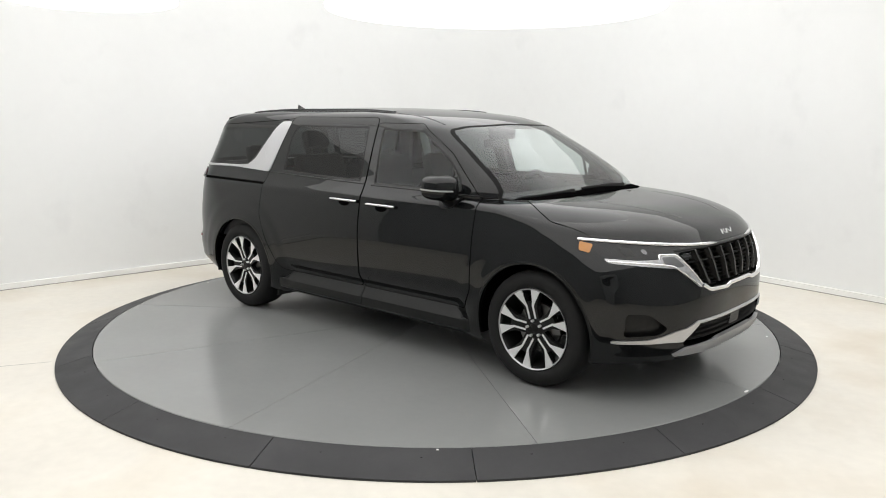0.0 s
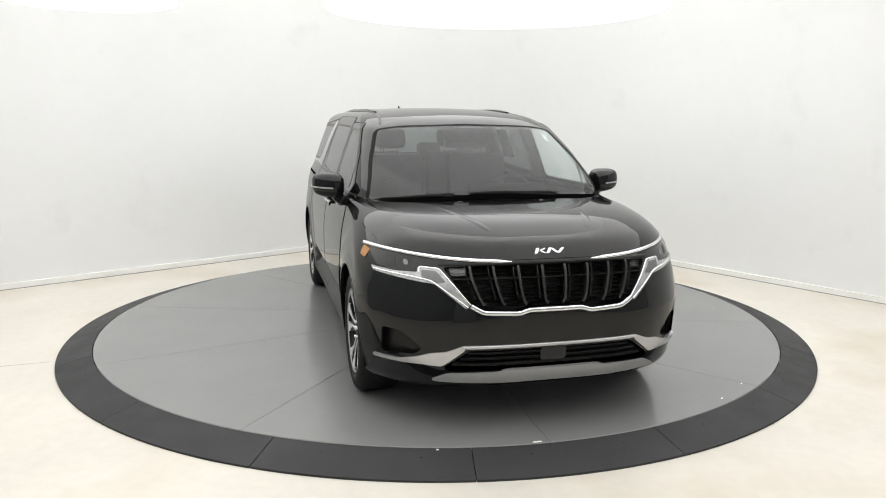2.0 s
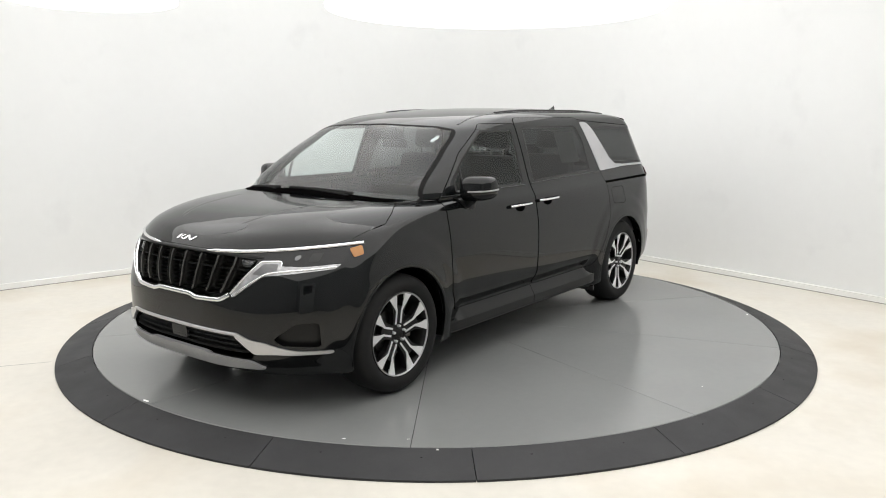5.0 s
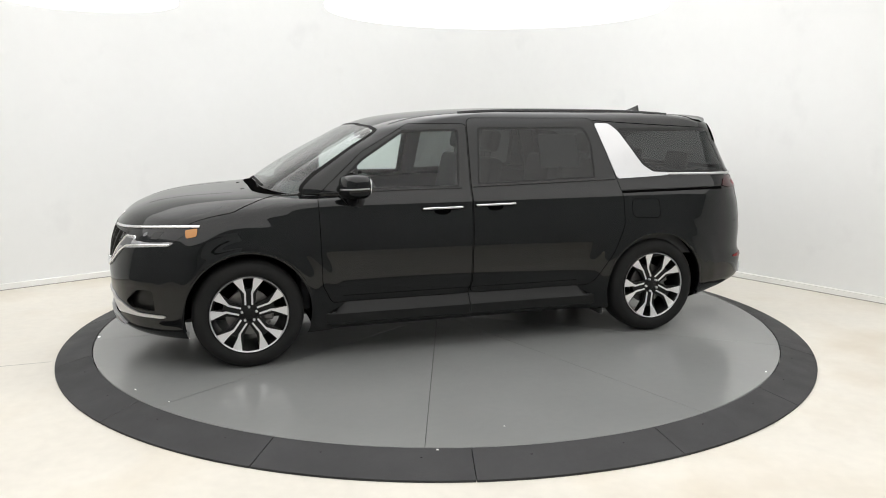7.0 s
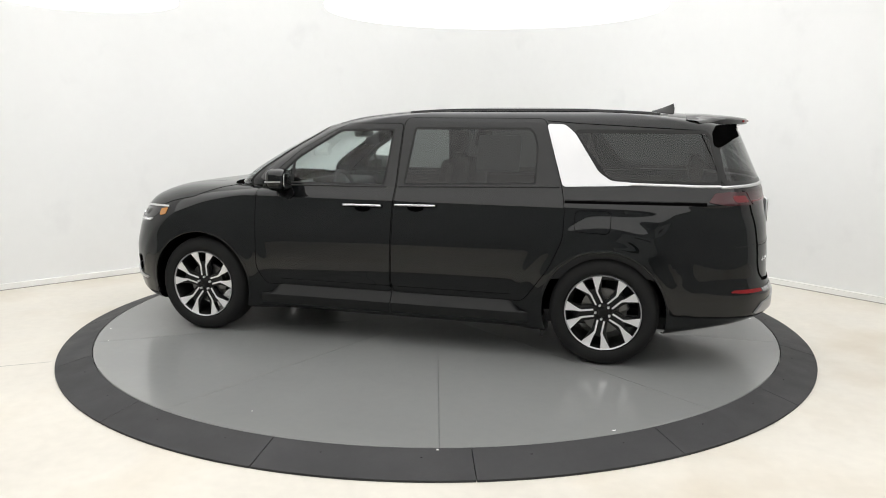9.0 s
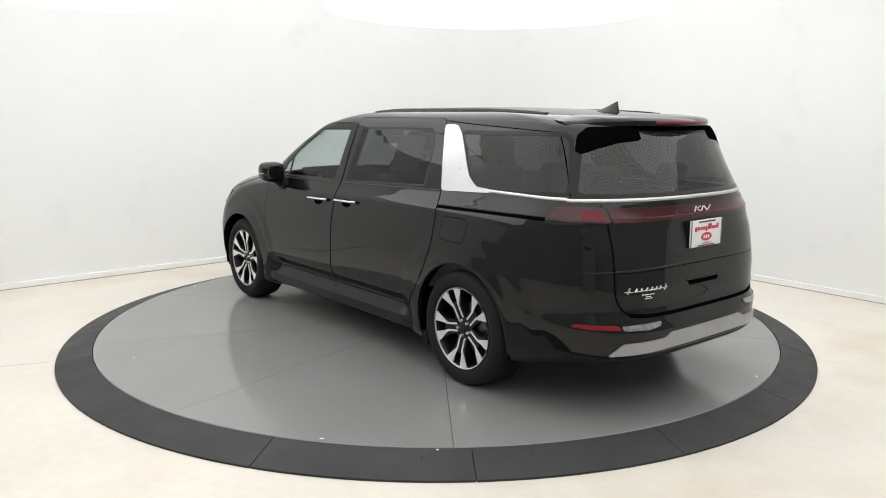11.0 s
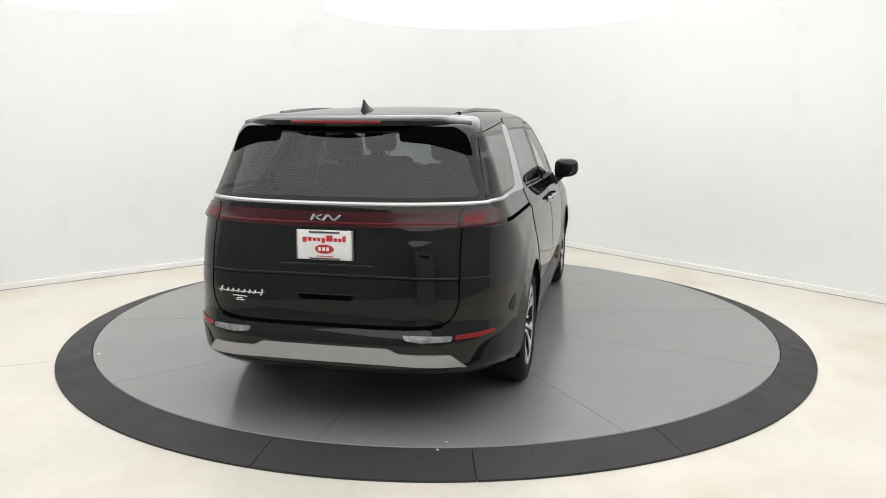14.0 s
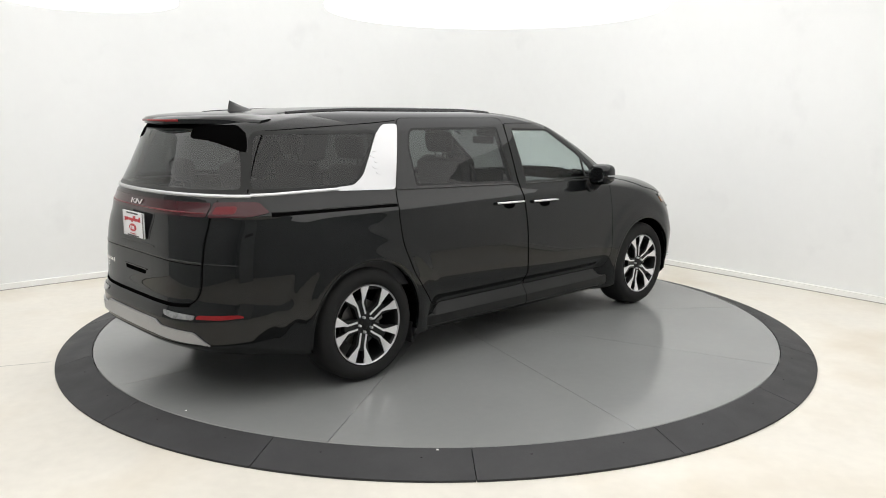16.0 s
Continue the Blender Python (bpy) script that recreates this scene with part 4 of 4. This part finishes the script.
def build_mirrors():
    for s in (1, -1):
        me = bpy.data.meshes.new("mirror_housing")
        bm = bmesh.new()
        bmesh.ops.create_uvsphere(bm, u_segments=28, v_segments=18, radius=1)
        for v in bm.verts:
            x, y, z = v.co
            sx, sy, sz = [math.copysign(abs(c) ** .62, c) for c in (x, y, z)]
            # flat rear, rounded nose, a little lower and narrower outside
            px = .105 * sx if sx > 0 else .075 * sx
            v.co = (.815 + px * (1 - .12 * sy) - .02 * sy, s * (1.028 + .108 * sy), 1.208 + .084 * sz * (1 - .10 * sy) + .008 * sy)
        if s < 0:
            bmesh.ops.reverse_faces(bm, faces=bm.faces)
        bm.to_mesh(me)
        bm.free()
        me.polygons.foreach_set("use_smooth", np.ones(len(me.polygons), bool))
        mirror = part("door_mirror", me, M_PAINT, van, "black door mirror on an arm")
        g = [(.746 - .010 * math.cos(a), s * (1.03 + .076 * math.copysign(abs(math.cos(a)) ** .6, math.cos(a))), 1.210 + .055 * math.copysign(abs(math.sin(a)) ** .6, math.sin(a))) for a in np.linspace(0, 2 * math.pi, 32, endpoint=False)]
        g2 = [(p[0] + .02, p[1], p[2]) for p in g]
        f = [tuple(range(32)) if s < 0 else tuple(range(31, -1, -1))] + [(i, (i + 1) % 32, 32 + (i + 1) % 32, 32 + i) for i in range(32)]
        part("mirror_glass", to_mesh("mirror_glass", g + g2, f), M_MIRROR, mirror, "silvered mirror glass")
        pts = [(.925, s * 1.0, 1.19), (.915, s * 1.06, 1.193), (.885, s * 1.11, 1.197), (.83, s * 1.137, 1.20), (.76, s * 1.137, 1.203)]
        part("turn_signal", sweep("turn_signal", resample(pts, .012), [np.array((.6, .8 * s, 0))] * len(resample(pts, .012)), .010, .004, .01), M_INDICATOR, mirror)
        path = [(.83, s * .885, 1.085), (.835, s * .935, 1.105), (.835, s * .975, 1.14)]
        tube("mirror_arm", path, .038, M_TRIMBLACK, mirror, n=12)
        patch("mirror_foot", [(.93, 1.155), (.80, 1.16), (.74, 1.10), (.78, 1.055), (.87, 1.075)], "y", s, M_TRIMBLACK, mirror, off=.016, thick=.02, h=.012, r=.02)


def build_rear():
    patch("rear_window", REAR_GLASS, "x", -1, M_REARGLASS, van, "dark tinted rear window", off=.001, thick=0, r=.05)
    strip("rear_window_frame", loop(REAR_GLASS, .05), "x", -1, .045, .0015, M_TRIMBLACK, van, r=0)
    # Matt black patches: dark glass edging plus the spoiler's shade, put in as colour.
    for s in (1, -1):
        patch("spoiler_shade", [(y * s, z) for y, z in ((.710, 1.46), (.670, 1.575), (.61, 1.62), (.33, 1.62), (.34, 1.545), (.50, 1.530), (.61, 1.50))], "x", -1, M_GAP_SHADE, van,
              "black corner for glass edging and painted shade under the spoiler", off=.004, thick=.006, r=.02)
    patch("spoiler_shade", [(.37, 1.596), (.37, 1.645), (-.37, 1.645), (-.37, 1.596)], "x", -1, M_GAP_SHADE, van, "matt black band painted as shade under the spoiler", off=.005, thick=.006, r=0)
    gate = [(.69, 1.20), (.69, .72), (.66, .64), (.58, .592), (-.58, .592), (-.66, .64), (-.69, .72), (-.69, 1.20)]
    tail = patch("tailgate", gate, "x", -1, M_PAINT, van, "glossy black tailgate", off=.003, thick=.008, r=.03)
    strip("tailgate_gap", [(.695, 1.20)] + [(a * 1.012, b - .004) for a, b in gate[1:-1]] + [(-.695, 1.20)], "x", -1, .008, .0045, M_GAP_SHADE, tail, r=.04)
    strip("tailgate_gap", sym([(.62, .604), (.5, .592), (.3, .590)]), "x", -1, .024, .0048, M_GAP_SHADE, tail, r=.04)
    strip("tailgate_crease", sym([(.69, .848), (.3, .856)]), "x", -1, .012, .006, M_PAINT, tail, r=.1)
    # Black strip drawn as the shade beneath the crease.
    strip("crease_shade", sym([(.69, .838), (.3, .846)]), "x", -1, .005, .0042, M_GAP_SHADE, tail, r=.1)
    strip("plate_recess_edge", sym([(.26, .905), (.2, .908)]), "x", -1, .012, .006, M_PAINT, tail, r=.05)
    patch("gate_grip", [(.155, .748), (.14, .722), (-.14, .722), (-.155, .748)], "x", -1, M_GAP_SHADE, tail, "dark grip slot", off=.006, thick=.004, h=.008, r=.008)
    strip("grip_edge", sym([(.165, .752), (.1, .752)]), "x", -1, .008, .010, M_PAINT, tail, r=0)
    for s in (1, -1):
        strip("body_crease", [(.70 * s, .846), (.78 * s, .842), (.84 * s, .836)], "x", -1, .008, .004, M_PAINT, van)
    # light bar
    bar = patch("light_bar", sym([(.672, 1.186), (.672, 1.106)])[:2] + [(-.672, 1.106), (-.672, 1.186)], "x", -1, M_RED, tail, "dark red full-width light bar", off=.007, thick=.01, h=.015, r=.006)
    strip("light_line", sym([(.66, 1.126), (.3, 1.128)]), "x", -1, .010, .010, M_REDLINE, bar, "brighter red light line", r=0)
    for s in (1, -1):
        lamp = patch("tail_light", [(y * s, z) for y, z in [(.682, 1.188), (.80, 1.192), (.845, 1.188), (.893, 1.128), (.86, 1.112), (.682, 1.104)]], "x", -1, M_RED, van,
                     "dark red tail light", off=.007, thick=.012, h=.008, r=.01)
        patch("tail_light_core", [(y * s, z) for y, z in [(.70, 1.165), (.79, 1.168), (.80, 1.125), (.70, 1.122)]], "x", -1, M_REDLINE, lamp, off=.0085, thick=.003, h=.008, r=.01)
        refl = patch("rear_reflector", [(y * s, z) for y, z in [(.872, .540), (.85, .556), (.69, .553), (.676, .530), (.80, .530)]], "x", -1, M_REDBRIGHT, van, "red bumper reflector", off=.006, thick=.01, h=.008, r=.006)
        patch("reverse_light", [(y * s, z) for y, z in [(.674, .550), (.42, .557), (.437, .532), (.52, .520), (.666, .524)]], "x", -1, M_REVERSE, refl, "clear reversing light", off=.006, thick=.01, h=.008, r=.006)
    strip("tail_chrome", sym([(.81, 1.222), (.6, 1.225), (.3, 1.226)]), "x", -1, .022, .010, M_SATIN, van, "satin silver line under the rear window", r=.1)
    patch("rear_skid_plate", [(.74, .372), (.665, .452), (.40, .462), (.35, .488), (-.35, .488), (-.40, .462), (-.665, .452), (-.74, .372), (-.70, .384), (-.33, .402), (.33, .402), (.70, .384)], "x", -1,
          M_SILVERPAINT, van, "silver painted rear skid plate", off=.012, thick=.018, h=.012, r=.012)
    # roof spoiler
    v, f = [], []
    ys = np.linspace(-.68, .68, 41)
    for y in ys:
        k = abs(y) / .68
        tip = -2.455 + .35 * k ** 2
        zt = 1.660 + .004 * k - .040 * max(0, k - .8) / .2
        fade = ramp(.70, 1.0, np.float64(k))
        zt = (1 - fade) * zt + fade * (cast(float(tip) + .03, float(y) * .97, "z", 1)[0].z - .004)
        x0 = -2.02
        z0 = cast(x0, float(y) * .97, "z", 1)[0].z + .002
        zm = [z0 + (zt + .004 - z0) * t + .010 * math.sin(math.pi * t) * (1 - fade) for t in (.3, .75)]
        xm = [x0 + (tip - x0) * t for t in (.3, .75)]
        v += [(x0, y * .985, z0), (xm[0], y, zm[0]), (xm[1], y, zm[1]), (tip + .012, y, zt + .004), (tip, y, zt - .008), (tip + .005, y, zt - .034 * (1 - .6 * fade)),
              (tip + .12, y * .98, zt - .045 * (1 - fade) - .02), (-2.13, y * .93, zt - .055), (-2.06, y * .93, zt - .03)]
    m = 9
    for i in range(len(ys) - 1):
        for j in range(m):
            w = (j + 1) % m
            f.append((i * m + j, (i + 1) * m + j, (i + 1) * m + w, i * m + w))
    f += [tuple(range(m)), tuple(range(len(v) - 1, len(v) - m - 1, -1))]
    wing = part("roof_spoiler", to_mesh("roof_spoiler", v, f, angle=50), M_PAINT, van, "black roof spoiler over the rear window")
    path = np.array([(-2.443 + .35 * (abs(y) / .70) ** 2 - .014, y, 1.646) for y in np.linspace(-.25, .25, 24)])
    part("brake_light", sweep("brake_light", path, [np.array((-1.0, 0, 0))] * 24, .014, .004, .01), M_REDBRIGHT, wing, "red high brake light")
    # shark fin
    v, f = [], []
    for t in np.linspace(0, 1, 14):
        x = -1.775 - .165 * t
        h = .010 + .070 * t ** 1.2 if t < .93 else .04
        w = .036 * math.sin(math.pi * min(.98, .12 + .8 * t)) ** .6
        zb = cast(x, 0.0, "z", 1)[0].z - .004
        lean = -.004 if t < .93 else .0
        v += [(x, w, zb), (x, w * .55, zb + h * .55), (x + lean, .003, zb + h), (x + lean, -.003, zb + h), (x, -w * .55, zb + h * .55), (x, -w, zb)]
    for i in range(13):
        for j in range(5):
            f.append((i * 6 + j, i * 6 + j + 1, i * 6 + 7 + j, i * 6 + 6 + j))
    f += [tuple(range(6)), tuple(range(len(v) - 1, len(v) - 7, -1))]
    part("antenna_fin", to_mesh("antenna_fin", v, f, angle=60), M_PLASTIC, van, "black shark-fin antenna")
    # licence board
    plate = block("number_plate", (-2.618, -.155, .936), (-2.606, .155, 1.092), M_WHITE, tail, .003, "white dealer plate with red print")
    x = -2.6195
    def bar_on(y0, y1, z0, z1, m, name="print_bar"):
        return block(name, (x - .001, min(y0, y1), z0), (x + .002, max(y0, y1), z1), m, plate, 0)
    bar_on(.085, -.085, 1.077, 1.086, M_PRINTDARK)
    for y0, y1, z0, z1 in ((.120, .098, 1.028, 1.054), (.090, .070, 1.034, 1.054), (.062, .046, 1.034, 1.052), (.038, .022, 1.034, 1.052), (.014, -.004, 1.026, 1.052),
                           (-.012, -.046, 1.034, 1.066), (-.052, -.070, 1.034, 1.052), (-.077, -.094, 1.034, 1.052), (-.100, -.118, 1.034, 1.064)):
        bar_on(y0, y1, z0, z1, M_PRINTRED)
    bar_on(.045, -.045, .953, .957, M_PRINTRED)
    bar_on(.085, -.085, .939, .946, M_PRINTDARK)
    bm = bmesh.new()
    bmesh.ops.create_cone(bm, cap_ends=True, segments=32, radius1=1, radius2=1, depth=1, matrix=Matrix.Translation((x, 0, .993)) @ Matrix.Diagonal((.003, .052, .024, 1)) @ Matrix.Rotation(math.pi / 2, 4, "Y"))
    part("print_oval", bm, M_PRINTRED, plate)
    for y0 in (.026, .004, -.018):
        block("oval_bar", (x - .0022, y0 - .007, .983), (x + .001, y0 + .007, 1.003), M_WHITE, plate, 0)
    for sy in (1, -1):
        bar_on(.150 * sy, .156 * sy, .936, 1.092, M_STEEL, "plate_edge")
    maker_mark("rear_badge", "x", -1, 1.138, .032, tail, .014)
    # plain slanted strokes in place of the model script
    for k, (y, h) in enumerate(((.630, .034), (.585, .020), (.552, .020), (.515, .020), (.478, .020), (.445, .022), (.412, .020), (.372, .034))):
        strip("model_mark", [(y - .010, .741 + h / 2), (y + .002, .741 - h / 2)], "x", -1, .012, .005, M_CHROME, tail, r=0, step=.008)
    strip("model_mark", [(.650, .734), (.350, .738)], "x", -1, .005, .004, M_CHROME, tail, "plain bright model lettering strokes", r=0)
    for z, w in ((.712, .045), (.700, .018), (.690, .028)):
        strip("grade_mark", [(.50 + w, z), (.50 - w, z)], "x", -1, .006, .005, M_CHROME, tail, r=0, step=.008)


def seat(x, y, w=.50, back=.62, base=.62, rest=True, tilt=12):
    """A car seat: cushion, backrest, headrest; x is the cushion's rear."""
    s = empty("car_seat", pose(x, y, 0))
    s.parent = van
    tagged(s, "black leather car seat")
    block("seat_cushion", (-.02, -w / 2, base - .16), (.50, w / 2, base), M_SEAT, s, .05)
    b = block("seat_back", (-.06, -w / 2, 0), (.06, w / 2, back), M_SEAT, s, .05)
    b.matrix_basis = pose(-.02, 0, base - .05, 0, -tilt, 0)
    if rest:
        h = block("headrest", (-.05, -.13, .03), (.05, .13, .20), M_SEAT, s, .045)
        h.matrix_basis = pose(-.02 - math.sin(radians(tilt)) * back, 0, base - .05 + back, 0, -tilt, 0)
        for yy in (-.06, .06):
            tube("headrest_post", [(-.02 - math.sin(radians(tilt)) * back, yy, base - .08 + back), (-.02 - math.sin(radians(tilt)) * (back + .06), yy, base + back + .02)], .007, M_STEEL, s)
    block("seat_base", (.02, -w / 2 + .05, .30), (.42, w / 2 - .05, base - .15), M_INTERIOR, s, .02)
    return s


def build_inside():
    block("floor_pan", (-2.02, -.80, .235), (1.12, .80, .33), M_PLASTIC, van, .02, "dark underbody")
    block("floor_pan", (1.0, -.55, .235), (2.20, .55, .33), M_PLASTIC, van, .02)
    block("tail_lining", (-2.36, -.60, .33), (-2.30, .60, 1.14), M_INTERIOR, van, .03)
    block("firewall", (1.10, -.78, .33), (1.18, .78, 1.10), M_INTERIOR, van, .02)
    dash = block("dashboard", (.74, -.80, .78), (1.20, .80, 1.115), M_INTERIOR, van, .07, "dark dashboard")
    block("instrument_screen", (.735, .0, 1.06), (.755, .60, 1.19), M_TRIMBLACK, dash, .008)
    block("centre_console", (-.05, -.14, .33), (.76, .14, .80), M_INTERIOR, van, .05)
    wheel_pts = [(.56 + .06 * math.sin(a), .37 + .185 * math.cos(a), 1.06 + .175 * math.sin(a)) for a in np.linspace(0, 2 * math.pi, 36, endpoint=False)]
    sw = tube("steering_wheel", wheel_pts, .017, M_INTERIOR, van, "black steering wheel", n=8, closed=True)
    tube("steering_column", [(.58, .37, 1.06), (.78, .37, .98)], .045, M_INTERIOR, sw)
    tube("steering_spoke", [(.565, .20, 1.05), (.58, .37, 1.06), (.565, .54, 1.05)], .020, M_INTERIOR, sw)
    for y in (.37, -.37):
        seat(-.20, y, .52, .68, .74)
        seat(-1.05, y, .52, .66, .74)
    seat(-1.95, .36, .60, .56, .68)
    seat(-1.95, -.36, .60, .56, .68)
    patch("headliner", [(.35, .55), (-1.95, .55), (-2.05, .3), (-2.05, -.3), (-1.95, -.55), (.35, -.55), (.45, -.3), (.45, .3)], "z", 1, M_HEADLINER, van, "pale grey headliner", off=-.05, thick=0, h=.06, r=.05)
    for s in (1, -1):
        # pillar linings and door trim inside the skin
        strip("pillar_lining", [(-.07, 1.60), (-.03, 1.18)], "y", s, .10, -.030, M_INTERIOR, van, r=0, sink=.06)
        strip("pillar_lining", [(-1.14, 1.60), (-1.30, 1.20)], "y", s, .12, -.030, M_INTERIOR, van, r=0, sink=.06)
        patch("door_lining", [(1.0, 1.155), (-2.2, 1.205), (-2.2, .62), (1.0, .45)], "y", s, M_INTERIOR, van, off=-.07, thick=0, h=.06, r=.02)
    patch("window_sticker", [(-.62, 1.545), (-.93, 1.545), (-.93, 1.30), (-.62, 1.30)], "y", 1, M_STICKER, van, "pale price sticker inside the glass", off=-.006, thick=0, h=.04, r=.005)
    patch("screen_sticker", [(.60, 1.545), (.565, 1.545), (.575, 1.50), (.61, 1.50)], "x", 1, M_WHITE, van, off=-.004, thick=0, h=.02, r=.004)


build_sides()
build_front()
build_mirrors()
build_rear()
build_inside()


def motions():
    rows = [k * 1.0 for k in range(17)]
    walk(van, [(t, pose(0, 0, 0, 0, 0, TURN_START + TURN_RATE * t) @ pose(-AXIS[0], -AXIS[1], 0)) for t in rows])
    walk(turntable, [(t, pose(0, 0, 0, 0, 0, TURN_START + TURN_RATE * t)) for t in rows])


motions()
